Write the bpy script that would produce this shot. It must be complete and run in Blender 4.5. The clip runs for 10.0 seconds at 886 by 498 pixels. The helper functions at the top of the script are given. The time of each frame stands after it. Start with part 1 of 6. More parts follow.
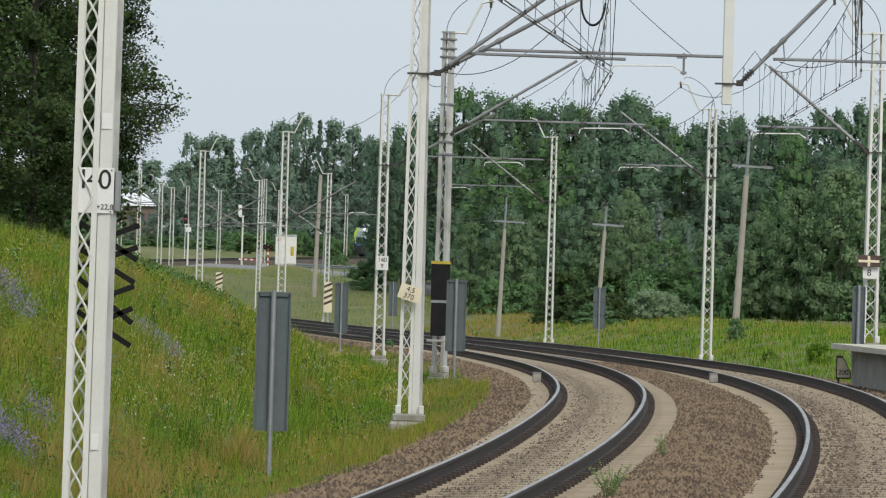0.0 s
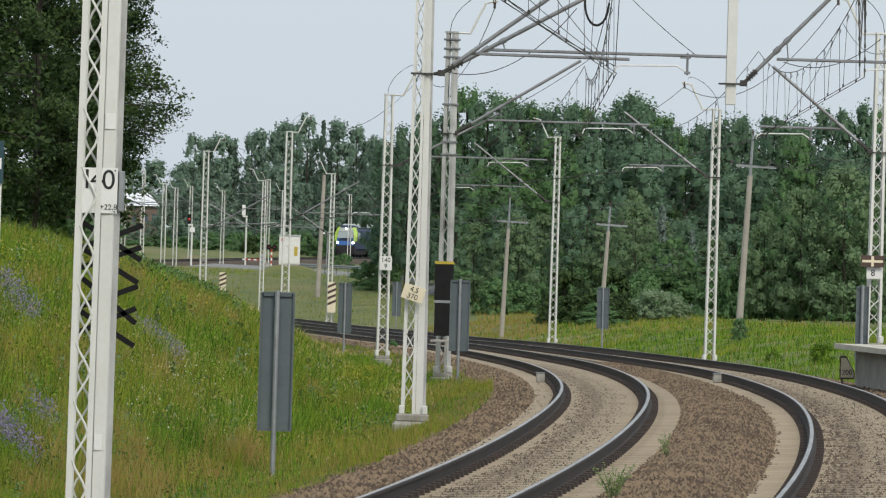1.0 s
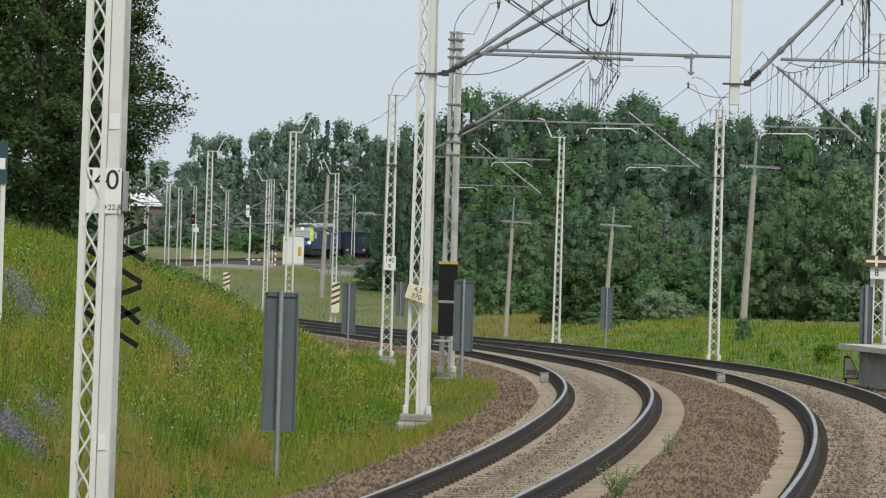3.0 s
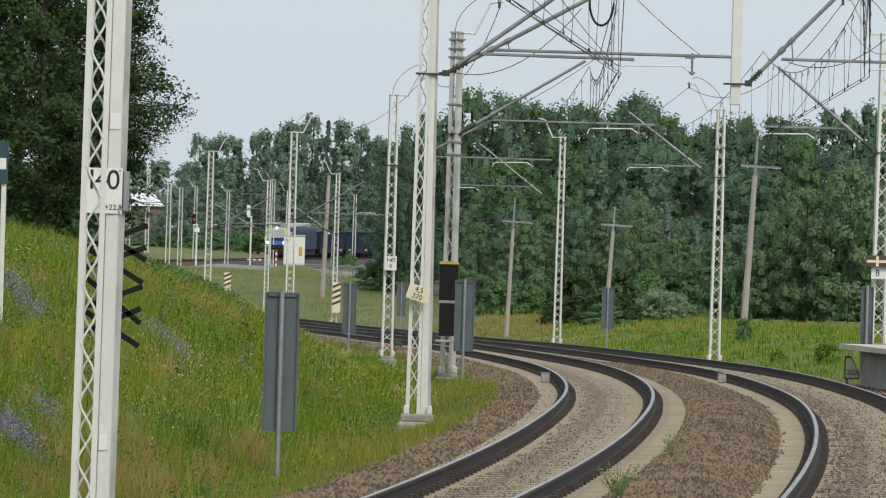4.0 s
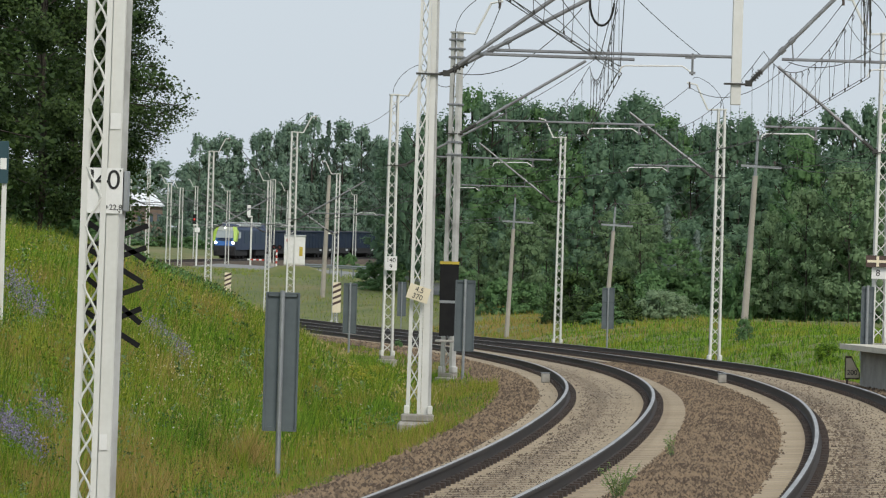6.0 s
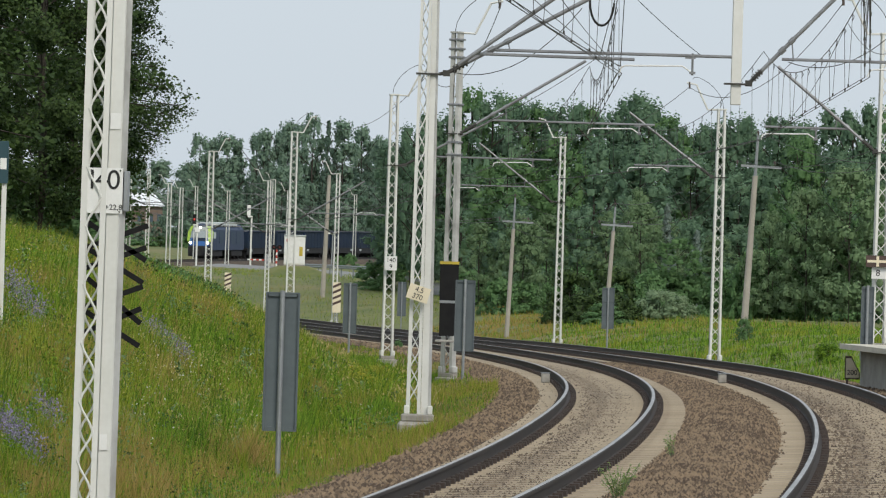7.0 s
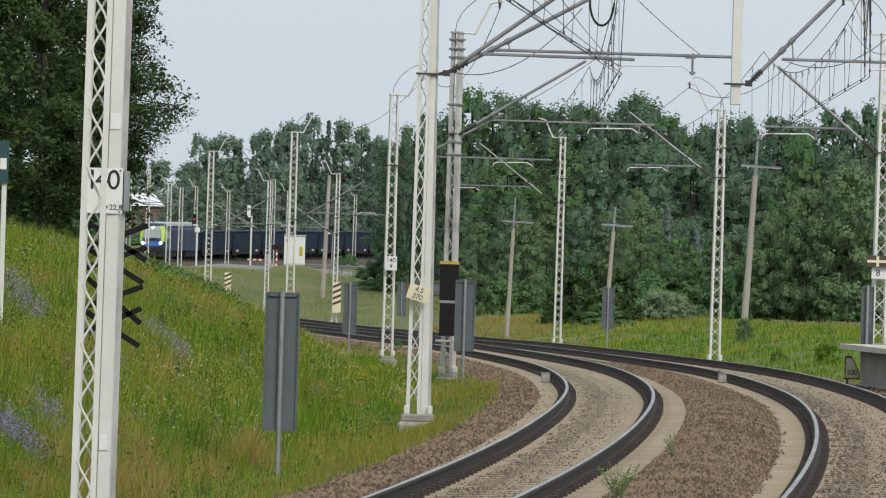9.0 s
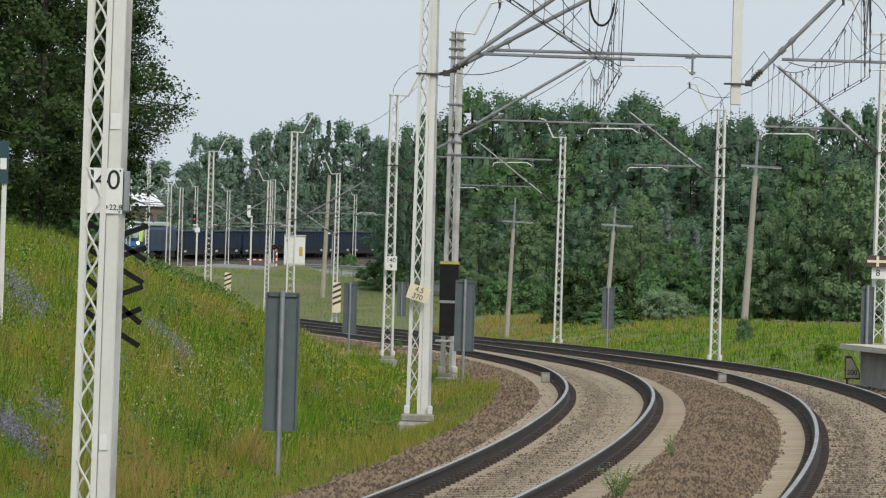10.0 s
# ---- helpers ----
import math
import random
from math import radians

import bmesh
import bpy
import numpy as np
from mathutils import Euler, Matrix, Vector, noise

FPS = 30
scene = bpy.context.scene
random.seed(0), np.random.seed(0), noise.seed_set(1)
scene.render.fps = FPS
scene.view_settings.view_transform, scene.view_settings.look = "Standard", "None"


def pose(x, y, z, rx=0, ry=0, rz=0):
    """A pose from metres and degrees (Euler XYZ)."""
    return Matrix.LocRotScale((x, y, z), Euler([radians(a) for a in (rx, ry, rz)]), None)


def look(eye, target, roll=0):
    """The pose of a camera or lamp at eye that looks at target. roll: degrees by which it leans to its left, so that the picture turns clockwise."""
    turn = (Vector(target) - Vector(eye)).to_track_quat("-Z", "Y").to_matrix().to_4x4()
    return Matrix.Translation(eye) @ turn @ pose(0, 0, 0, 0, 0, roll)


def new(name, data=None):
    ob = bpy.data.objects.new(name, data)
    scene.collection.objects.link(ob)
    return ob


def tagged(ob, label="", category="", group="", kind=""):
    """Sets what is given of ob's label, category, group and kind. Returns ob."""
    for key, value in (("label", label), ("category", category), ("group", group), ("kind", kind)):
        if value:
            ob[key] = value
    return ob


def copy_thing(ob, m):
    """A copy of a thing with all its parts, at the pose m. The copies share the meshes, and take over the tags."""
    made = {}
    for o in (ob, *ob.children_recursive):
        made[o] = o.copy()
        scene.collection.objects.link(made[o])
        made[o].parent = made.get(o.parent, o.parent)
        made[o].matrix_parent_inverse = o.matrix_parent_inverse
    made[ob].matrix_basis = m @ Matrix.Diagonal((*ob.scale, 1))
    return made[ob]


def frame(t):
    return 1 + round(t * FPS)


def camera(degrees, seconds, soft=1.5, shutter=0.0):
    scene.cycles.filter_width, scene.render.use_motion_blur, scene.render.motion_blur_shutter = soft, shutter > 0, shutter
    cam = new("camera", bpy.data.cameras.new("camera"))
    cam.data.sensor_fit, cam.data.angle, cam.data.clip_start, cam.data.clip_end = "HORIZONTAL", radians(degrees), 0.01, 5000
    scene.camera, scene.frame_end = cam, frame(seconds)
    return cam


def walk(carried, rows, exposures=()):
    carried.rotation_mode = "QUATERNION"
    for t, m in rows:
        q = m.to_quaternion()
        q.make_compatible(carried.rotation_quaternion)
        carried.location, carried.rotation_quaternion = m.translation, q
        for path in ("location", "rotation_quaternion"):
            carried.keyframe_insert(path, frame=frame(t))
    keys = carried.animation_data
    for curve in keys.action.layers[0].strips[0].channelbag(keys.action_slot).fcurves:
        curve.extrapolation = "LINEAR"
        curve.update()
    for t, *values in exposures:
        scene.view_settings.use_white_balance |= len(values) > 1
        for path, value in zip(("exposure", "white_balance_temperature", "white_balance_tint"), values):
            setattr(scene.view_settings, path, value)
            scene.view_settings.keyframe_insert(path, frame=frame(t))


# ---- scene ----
# ---- camera: a long lens on a tripod, eased to the left in the first seconds ----
EYE = (0.0, 0.0, 2.443)
cam = camera(8.966, 10.0, soft=1.2)
PAN = [(0.0, 15.4), (0.5, 11.6), (1.0, 9.0), (1.5, 6.7), (2.0, 5.5), (2.5, 3.4),
       (3.2, 1.9), (4.0, 0.6), (4.5, 0.0), (5.0, 0.0), (7.0, 0.0), (10.0, 0.0)]
walk(cam, [(t, look(EYE, (p * 0.1, 1000.0, 2.443 + 2.546), 1.7)) for t, p in PAN])

# ---- sky and sun: bright overcast ----
world = bpy.data.worlds.new("overcast_sky")
scene.world = world
world.use_nodes = True
wn, wl = world.node_tree.nodes, world.node_tree.links
sky = wn.new("ShaderNodeTexSky")
sky.sky_type, sky.sun_disc = "NISHITA", False
sky.sun_elevation, sky.sun_rotation = radians(48), radians(150)
sky.dust_density = 3.0
cloud = wn.new("ShaderNodeMix")
cloud.data_type = "RGBA"
cloud.inputs[0].default_value = 0.88
dim = wn.new("ShaderNodeVectorMath")
dim.operation = "SCALE"
dim.inputs["Scale"].default_value = 0.10
wl.new(sky.outputs[0], dim.inputs[0])
wl.new(dim.outputs[0], cloud.inputs[6])
cloud.inputs[7].default_value = (0.63, 0.705, 0.775, 1)
wl.new(cloud.outputs[2], wn["Background"].inputs[0])
wn["Background"].inputs[1].default_value = 1.06
sun = new("sun", bpy.data.lights.new("sun", "SUN"))
sun.data.energy, sun.data.angle, sun.data.color = 2.1, radians(25), (1.0, 0.94, 0.84)
sun.matrix_world = look((40, -60, 90), (0, 40, 0))


# ---- materials ----
def mat(name, col, col2=None, scale=4.0, rough=0.8, metal=0.0, bump=0.0, fine=60.0, island=0.0, spec=0.5, obj=0.0,
        stain=None, stain_scale=0.7, stain_at=0.62):
    """Base colour varied by a broad and a fine noise, with relief, and per piece."""
    m = bpy.data.materials.new(name)
    m.use_nodes = True
    n, l = m.node_tree.nodes, m.node_tree.links
    b = n["Principled BSDF"]
    b.inputs["Roughness"].default_value, b.inputs["Metallic"].default_value = rough, metal
    b.inputs["Specular IOR Level"].default_value = spec
    tc = n.new("ShaderNodeTexCoord")
    col2 = col2 or tuple(c * 0.72 for c in col)
    big, small = n.new("ShaderNodeTexNoise"), n.new("ShaderNodeTexNoise")
    for t, sc in ((big, scale), (small, fine)):
        t.inputs["Scale"].default_value, t.inputs["Detail"].default_value = sc, 5.0
        l.new(tc.outputs["Object"], t.inputs["Vector"])
    add = n.new("ShaderNodeMath")
    add.operation = "MULTIPLY_ADD"
    add.inputs[1].default_value = 0.4
    l.new(small.outputs[0], add.inputs[0])
    l.new(big.outputs[0], add.inputs[2])
    ramp = n.new("ShaderNodeMapRange")
    ramp.inputs[1].default_value, ramp.inputs[2].default_value = 0.5, 0.9
    fac = add.outputs[0]
    if island or obj:
        rnd = n.new("ShaderNodeNewGeometry" if island else "ShaderNodeObjectInfo").outputs["Random Per Island" if island else "Random"]
        a2 = n.new("ShaderNodeMath")
        a2.operation = "MULTIPLY_ADD"
        a2.inputs[1].default_value = (island or obj) * 0.8
        l.new(rnd, a2.inputs[0])
        l.new(fac, a2.inputs[2])
        a3 = n.new("ShaderNodeMath")
        a3.operation = "SUBTRACT"
        a3.inputs[1].default_value = (island or obj) * 0.4
        l.new(a2.outputs[0], a3.inputs[0])
        fac = a3.outputs[0]
    l.new(fac, ramp.inputs[0])
    mix = n.new("ShaderNodeMix")
    mix.data_type = "RGBA"
    mix.inputs[6].default_value, mix.inputs[7].default_value = (*col, 1), (*col2, 1)
    l.new(ramp.outputs[0], mix.inputs[0])
    out = mix.outputs[2]
    if stain:
        st = n.new("ShaderNodeTexNoise")
        st.inputs["Scale"].default_value, st.inputs["Detail"].default_value = stain_scale, 8.0
        l.new(tc.outputs["Object"], st.inputs["Vector"])
        sr = n.new("ShaderNodeMapRange")
        sr.inputs[1].default_value, sr.inputs[2].default_value = stain_at - 0.08, stain_at + 0.08
        l.new(st.outputs[0], sr.inputs[0])
        m2 = n.new("ShaderNodeMix")
        m2.data_type = "RGBA"
        m2.inputs[7].default_value = (*stain, 1)
        l.new(out, m2.inputs[6])
        l.new(sr.outputs[0], m2.inputs[0])
        out = m2.outputs[2]
    l.new(out, b.inputs["Base Color"])
    if bump:
        bp = n.new("ShaderNodeBump")
        bp.inputs["Strength"].default_value, bp.inputs["Distance"].default_value = bump, 0.02
        l.new(small.outputs[0], bp.inputs["Height"])
        l.new(bp.outputs[0], b.inputs["Normal"])
    return m


def leaf_mat(name, col, col2, through_light=0.25, island=0.9):
    m = mat(name, col, col2, scale=0.5, fine=3.0, rough=0.6, island=island, spec=0.3)
    n, l = m.node_tree.nodes, m.node_tree.links
    b = n["Principled BSDF"]
    tr, mx = n.new("ShaderNodeBsdfTranslucent"), n.new("ShaderNodeMixShader")
    mx.inputs[0].default_value = through_light
    l.new(b.inputs["Base Color"].links[0].from_socket, tr.inputs[0])
    l.new(b.outputs[0], mx.inputs[1])
    l.new(tr.outputs[0], mx.inputs[2])
    l.new(mx.outputs[0], n["Material Output"].inputs[0])
    return m


def glow(name, col, power):
    m = bpy.data.materials.new(name)
    m.use_nodes = True
    b = m.node_tree.nodes["Principled BSDF"]
    b.inputs["Base Color"].default_value = (*col, 1)
    b.inputs["Emission Color"].default_value, b.inputs["Emission Strength"].default_value = (*col, 1), power
    return m


M_SOIL = mat("grassy_soil", (0.075, 0.105, 0.016), (0.150, 0.158, 0.036), scale=0.25, fine=2.2, bump=0.7, stain=(0.175, 0.155, 0.055), stain_scale=0.12, stain_at=0.6)
M_BALLAST = mat("ballast_stone", (0.098, 0.072, 0.048), (0.048, 0.034, 0.023), scale=0.6, fine=14.0, bump=1.0, rough=0.95)
M_STONE = mat("loose_stone", (0.258, 0.184, 0.114), (0.072, 0.048, 0.031), scale=0.8, fine=30.0, rough=0.95, island=0.85)
M_STONE_DARK = mat("dark_oily_stone", (0.180, 0.135, 0.092), (0.070, 0.050, 0.036), scale=0.8, fine=30.0, rough=0.95, island=0.6)
M_SLEEPER = mat("dusty_concrete_sleeper", (0.385, 0.318, 0.228), (0.29, 0.236, 0.166), scale=1.2, fine=25.0, rough=0.95, bump=0.3, obj=0.3, stain=(0.18, 0.14, 0.10), stain_scale=1.6, stain_at=0.60)
M_RAIL = mat("brown_rail_side", (0.028, 0.023, 0.021), (0.048, 0.036, 0.030), scale=0.5, fine=20.0, rough=0.75)
M_RAILTOP = mat("polished_rail_head", (0.50, 0.50, 0.49), (0.36, 0.355, 0.35), scale=1.0, fine=12.0, rough=0.55, metal=0.8)
M_CLIP = mat("rusty_rail_clip", (0.06, 0.042, 0.034), (0.035, 0.028, 0.025), scale=3, rough=0.85)
M_WHITE = mat("white_mast_paint", (0.71, 0.71, 0.68), (0.62, 0.62, 0.58), scale=1.5, fine=18.0, rough=0.55, stain=(0.50, 0.47, 0.41), stain_scale=1.1, stain_at=0.70)
M_GREYMAST = mat("weathered_and_shade_grey_paint", (0.58, 0.58, 0.56), (0.44, 0.435, 0.41), scale=1.2, fine=14.0, rough=0.7, stain=(0.27, 0.26, 0.24), stain_scale=1.0, stain_at=0.56)
M_GALV = mat("galvanised_steel", (0.34, 0.36, 0.37), (0.25, 0.265, 0.275), scale=3.0, fine=25.0, rough=0.5, metal=0.5)
M_TUBE = mat("weathered_steel_tube", (0.29, 0.30, 0.31), (0.20, 0.20, 0.205), scale=2.0, fine=20.0, rough=0.5, metal=0.4)
M_WIRE = mat("dark_wire", (0.075, 0.07, 0.065), (0.05, 0.05, 0.045), rough=0.6, metal=0.3)
M_INSUL = mat("brown_insulator", (0.10, 0.065, 0.05), (0.06, 0.045, 0.04), rough=0.3)
M_BOARD = mat("blue_grey_sheet_metal", (0.115, 0.14, 0.15), (0.085, 0.105, 0.115), scale=1.5, fine=14.0, rough=0.6)
M_CONC = mat("pale_concrete", (0.42, 0.40, 0.36), (0.30, 0.285, 0.255), scale=2.0, fine=16.0, rough=0.9, bump=0.3, stain=(0.22, 0.21, 0.18), stain_scale=1.5)
M_SLAB = mat("cream_concrete_slab", (0.60, 0.56, 0.47), (0.48, 0.445, 0.375), scale=1.5, fine=12.0, rough=0.9, bump=0.3)
M_POLE = mat("weathered_concrete_pole", (0.40, 0.37, 0.32), (0.30, 0.275, 0.24), scale=1.0, fine=10.0, rough=0.9)
M_BLACK = mat("black_signal_paint", (0.010, 0.010, 0.011), (0.016, 0.016, 0.016), rough=0.8, spec=0.2)
M_YELLOW = mat("yellow_paint", (0.55, 0.42, 0.05), rough=0.6)
M_PLATE = mat("white_enamel_plate", (0.80, 0.80, 0.78), (0.72, 0.72, 0.70), rough=0.35)
M_CREAM = mat("cream_plate", (0.78, 0.70, 0.52), (0.70, 0.62, 0.45), rough=0.5)
M_INK = mat("black_lettering", (0.015, 0.015, 0.015), rough=0.6)
M_STRIPE = mat("dark_brown_stripe", (0.085, 0.052, 0.042), rough=0.6)
M_ASPHALT = mat("worn_asphalt", (0.26, 0.26, 0.255), (0.20, 0.20, 0.197), scale=1.0, fine=30, rough=0.9)
M_BLUE = mat("dark_blue_wagon_paint", (0.009, 0.022, 0.050), (0.015, 0.026, 0.042), scale=0.8, fine=5.0, rough=0.75, obj=0.6, spec=0.25)
M_LOCO = mat("blue_loco_paint", (0.018, 0.036, 0.088), (0.026, 0.044, 0.085), rough=0.6)
M_LIME = mat("lime_loco_paint", (0.42, 0.62, 0.08), rough=0.45)
M_ROOF = mat("pale_roof_paint", (0.55, 0.60, 0.60), (0.42, 0.46, 0.46), rough=0.6)
M_UNDER = mat("dark_running_gear", (0.022, 0.022, 0.024), rough=0.8)
M_GLASS = mat("dark_cab_glass", (0.10, 0.13, 0.16), rough=0.1)
M_COAL = mat("grey_coal_load", (0.055, 0.058, 0.062), (0.035, 0.036, 0.04), scale=2, rough=0.95)
M_RED = mat("red_paint", (0.55, 0.06, 0.04), rough=0.5)
M_LENS = mat("dark_red_lens", (0.10, 0.012, 0.01), rough=0.3)
M_BARK = mat("grey_brown_bark", (0.055, 0.046, 0.036), (0.032, 0.027, 0.022), scale=3, fine=25, rough=0.95, bump=0.6)
M_LAMP = glow("lit_headlamp", (1.0, 0.97, 0.88), 5.0)
M_REDLAMP = glow("lit_red_lamp", (0.6, 0.04, 0.03), 0.15)
M_LEAF_NEAR = leaf_mat("dark_and_shaded_leaf", (0.028, 0.057, 0.015), (0.070, 0.120, 0.030), 0.3)
M_LEAF_MID = leaf_mat("broadleaf_green", (0.097, 0.197, 0.074), (0.151, 0.273, 0.105), 0.3)
M_LEAF_OLIVE = leaf_mat("olive_birch_leaf", (0.142, 0.228, 0.108), (0.200, 0.298, 0.150), 0.3)
M_LEAF_WILLOW = leaf_mat("grey_green_leaf", (0.19, 0.28, 0.155), (0.26, 0.35, 0.20), 0.3)
# these two leaf colours are paled and blued: distance haze put into them
M_LEAF_FAR = leaf_mat("hazed_green_leaf", (0.109, 0.196, 0.120), (0.161, 0.265, 0.158), 0.3)
M_LEAF_DISTANT = leaf_mat("haze_paled_leaf", (0.165, 0.255, 0.185), (0.220, 0.325, 0.230), 0.3)
M_NEEDLE = leaf_mat("spruce_needle", (0.086, 0.149, 0.110), (0.126, 0.194, 0.137), 0.3)
M_BLUESPRUCE = leaf_mat("blue_spruce_needle", (0.17, 0.235, 0.20), (0.25, 0.31, 0.27))
M_GRASS = leaf_mat("meadow_grass", (0.092, 0.150, 0.008), (0.300, 0.345, 0.034), 0.35, 1.6)
M_DRY = leaf_mat("dry_grass", (0.37, 0.265, 0.085), (0.27, 0.215, 0.055), 0.3, 1.5)
M_SEED = leaf_mat("pale_seed_head", (0.52, 0.43, 0.20), (0.40, 0.36, 0.13), 0.3, 1.5)
M_LUSH = leaf_mat("lush_grass", (0.048, 0.118, 0.007), (0.205, 0.345, 0.026), 0.35, 1.6)
M_FLOWER_Y = leaf_mat("yellow_blossom", (0.42, 0.37, 0.03), (0.32, 0.32, 0.04), 0.2)
M_FLOWER_P = leaf_mat("violet_blossom", (0.22, 0.19, 0.31), (0.27, 0.25, 0.35), 0.2)
M_FLOWER_W = leaf_mat("white_blossom", (0.70, 0.70, 0.62), (0.55, 0.56, 0.46), 0.2)


# ---- building helpers ----
def mesh_of(name, verts, faces, mats, index=None, smooth=False):
    me = bpy.data.meshes.new(name)
    me.from_pydata([tuple(v) for v in verts], [], [tuple(f) for f in faces])
    for m in mats if isinstance(mats, (list, tuple)) else [mats]:
        me.materials.append(m)
    if index is not None:
        me.polygons.foreach_set("material_index", np.asarray(index, dtype=np.int32))
    if smooth:
        me.polygons.foreach_set("use_smooth", np.ones(len(me.polygons), dtype=bool))
    me.update()
    return me


def tri_mesh(name, tris, material):
    """A mesh from an (n, 3, 3) or (n, 4, 3) array of separate faces."""
    n, k = tris.shape[:2]
    me = bpy.data.meshes.new(name)
    me.vertices.add(n * k)
    me.vertices.foreach_set("co", tris.reshape(-1).astype(np.float32))
    me.loops.add(n * k)
    me.loops.foreach_set("vertex_index", np.arange(n * k, dtype=np.int32))
    me.polygons.add(n)
    me.polygons.foreach_set("loop_start", np.arange(0, n * k, k, dtype=np.int32))
    me.polygons.foreach_set("loop_total", np.full(n, k, dtype=np.int32))
    me.materials.append(material)
    me.update(calc_edges=True)
    return me


def part(name, bm, material, parent, label="", at=None):
    if isinstance(bm, bmesh.types.BMesh):
        me = bpy.data.meshes.new(name)
        bm.to_mesh(me)
        bm.free()
        me.materials.append(material)
    else:
        me = bm
    ob = new(name, me)
    ob.parent = parent
    if at is not None:
        ob.matrix_local = at
    return tagged(ob, label) if label else ob


def thing(name, m, label, category, group="", kind=""):
    e = new(name)
    e.empty_display_size = 0.2
    e.matrix_world = m
    return tagged(e, label, category, group, kind)


def box(bm, x0, x1, y0, y1, z0, z1, bev=0.0, m=None):
    r = bmesh.ops.create_cube(bm, size=1.0)
    vs = r["verts"]
    for v in vs:
        v.co = Vector(((x0 + x1) / 2 + v.co.x * (x1 - x0), (y0 + y1) / 2 + v.co.y * (y1 - y0), (z0 + z1) / 2 + v.co.z * (z1 - z0)))
    if bev:
        es = list({e for v in vs for e in v.link_edges})
        vs = bmesh.ops.bevel(bm, geom=es, offset=bev, segments=1, affect="EDGES")["verts"]
    if m is not None:
        bmesh.ops.transform(bm, matrix=m, verts=list(vs))
    return bm


def rod(bm, a, b, r, n=6, r2=None):
    a, b = Vector(a), Vector(b)
    d = b - a
    m = Matrix.Translation((a + b) / 2) @ d.to_track_quat("Z", "Y").to_matrix().to_4x4()
    bmesh.ops.create_cone(bm, cap_ends=True, segments=n, radius1=r, radius2=r if r2 is None else r2, depth=d.length, matrix=m)
    return bm


def tube(bm, pts, r, n=5):
    """A bent tube through points."""
    pts = [Vector(p) for p in pts]
    rings = []
    for i, p in enumerate(pts):
        d = (pts[min(i + 1, len(pts) - 1)] - pts[max(i - 1, 0)]).normalized()
        side = d.cross(Vector((0, 0, 1)))
        if side.length < 1e-3:
            side = Vector((1, 0, 0))
        side.normalize()
        up = side.cross(d)
        rings.append([bm.verts.new(p + (side * math.cos(2 * math.pi * k / n) + up * math.sin(2 * math.pi * k / n)) * r) for k in range(n)])
    for a, b in zip(rings, rings[1:]):
        for k in range(n):
            bm.faces.new((a[k], a[(k + 1) % n], b[(k + 1) % n], b[k]))
    bm.faces.new(rings[0][::-1])
    bm.faces.new(rings[-1])
    return bm


def B():
    return bmesh.new()


def slab(bm, pts, thick, axis=Vector((0, 1, 0))):
    """A flat plate of any outline, thickened along an axis."""
    a = [bm.verts.new(Vector(p)) for p in pts]
    b = [bm.verts.new(Vector(p) + axis * thick) for p in pts]
    bm.faces.new(a)
    bm.faces.new(b[::-1])
    for i in range(len(a)):
        j = (i + 1) % len(a)
        bm.faces.new((a[j], a[i], b[i], b[j]))
    bmesh.ops.recalc_face_normals(bm, faces=bm.faces[:])
    return bm


def lettering(body, size, parent, at, label="", name="lettering", material=None):
    cu = bpy.data.curves.new(name, "FONT")
    cu.body, cu.size, cu.align_x, cu.align_y, cu.extrude = body, size, "CENTER", "CENTER", 0.002
    tmp = bpy.data.objects.new("tmp", cu)
    me = bpy.data.meshes.new_from_object(tmp)
    bpy.data.objects.remove(tmp)
    me.materials.clear()
    me.materials.append(material or M_INK)
    ob = new(name, me)
    ob.parent = parent
    ob.matrix_local = at
    return tagged(ob, label) if label else ob


# ---- the line: a double track in a long S; s runs away from the eye ----
STEP = 1.0
S = np.arange(0.0, 340.0, STEP)
K = np.interp(S, [0, 40, 70, 100, 130, 160, 190, 220, 260, 300, 340],
              [-0.974, -1.649, -1.811, -1.098, -0.356, -0.33, -0.488, -0.635, -0.698, -0.788, -0.767]) / 1000
TH = 0.1328 + np.cumsum(K)
FAR_Y = np.arange(350.0, 1000.0, 1.0)
FAR_T = np.interp(FAR_Y, [350, 430, 490, 620, 640, 1000], [-0.149, -0.20, -0.18, 0.205, 0.2226, 0.2226])
CX = np.r_[-2.9456 + np.cumsum(np.sin(TH))]
CY = np.r_[30 + np.cumsum(np.cos(TH))]
fx = np.interp(350.0, CY, CX) + np.cumsum(np.tan(FAR_T))
keep = CY < 350
CX, CY, TH = np.r_[CX[keep], fx], np.r_[CY[keep], FAR_Y], np.r_[TH[keep], FAR_T]
CX = CX + (-33.8 - np.interp(637.0, CY, CX)) * np.clip((CY - 430) / 190, 0, 1) ** 2 * (3 - 2 * np.clip((CY - 430) / 190, 0, 1))
back = np.arange(-60.0, 31.0, 1.0)
CX, TH = np.r_[CX[0] + (back - CY[0]) * math.tan(TH[0]), CX], np.r_[np.full(len(back), TH[0]), TH]
CY = np.r_[back, CY]
zz = np.interp(CY, [-60, 30, 90, 130, 170, 210, 250, 310, 350, 385, 420, 455, 540, 637, 690, 735, 1000],
               [0, 0, 0.306, 0.152, -0.172, -0.504, -0.871, -1.237, -1.30, -1.2, -0.1, 1.35, 1.65, 1.80, 2.45, 2.90, 3.8])
CZ = np.convolve(np.r_[[zz[0]] * 12, zz, [zz[-1]] * 12], np.ones(25) / 25, "valid")


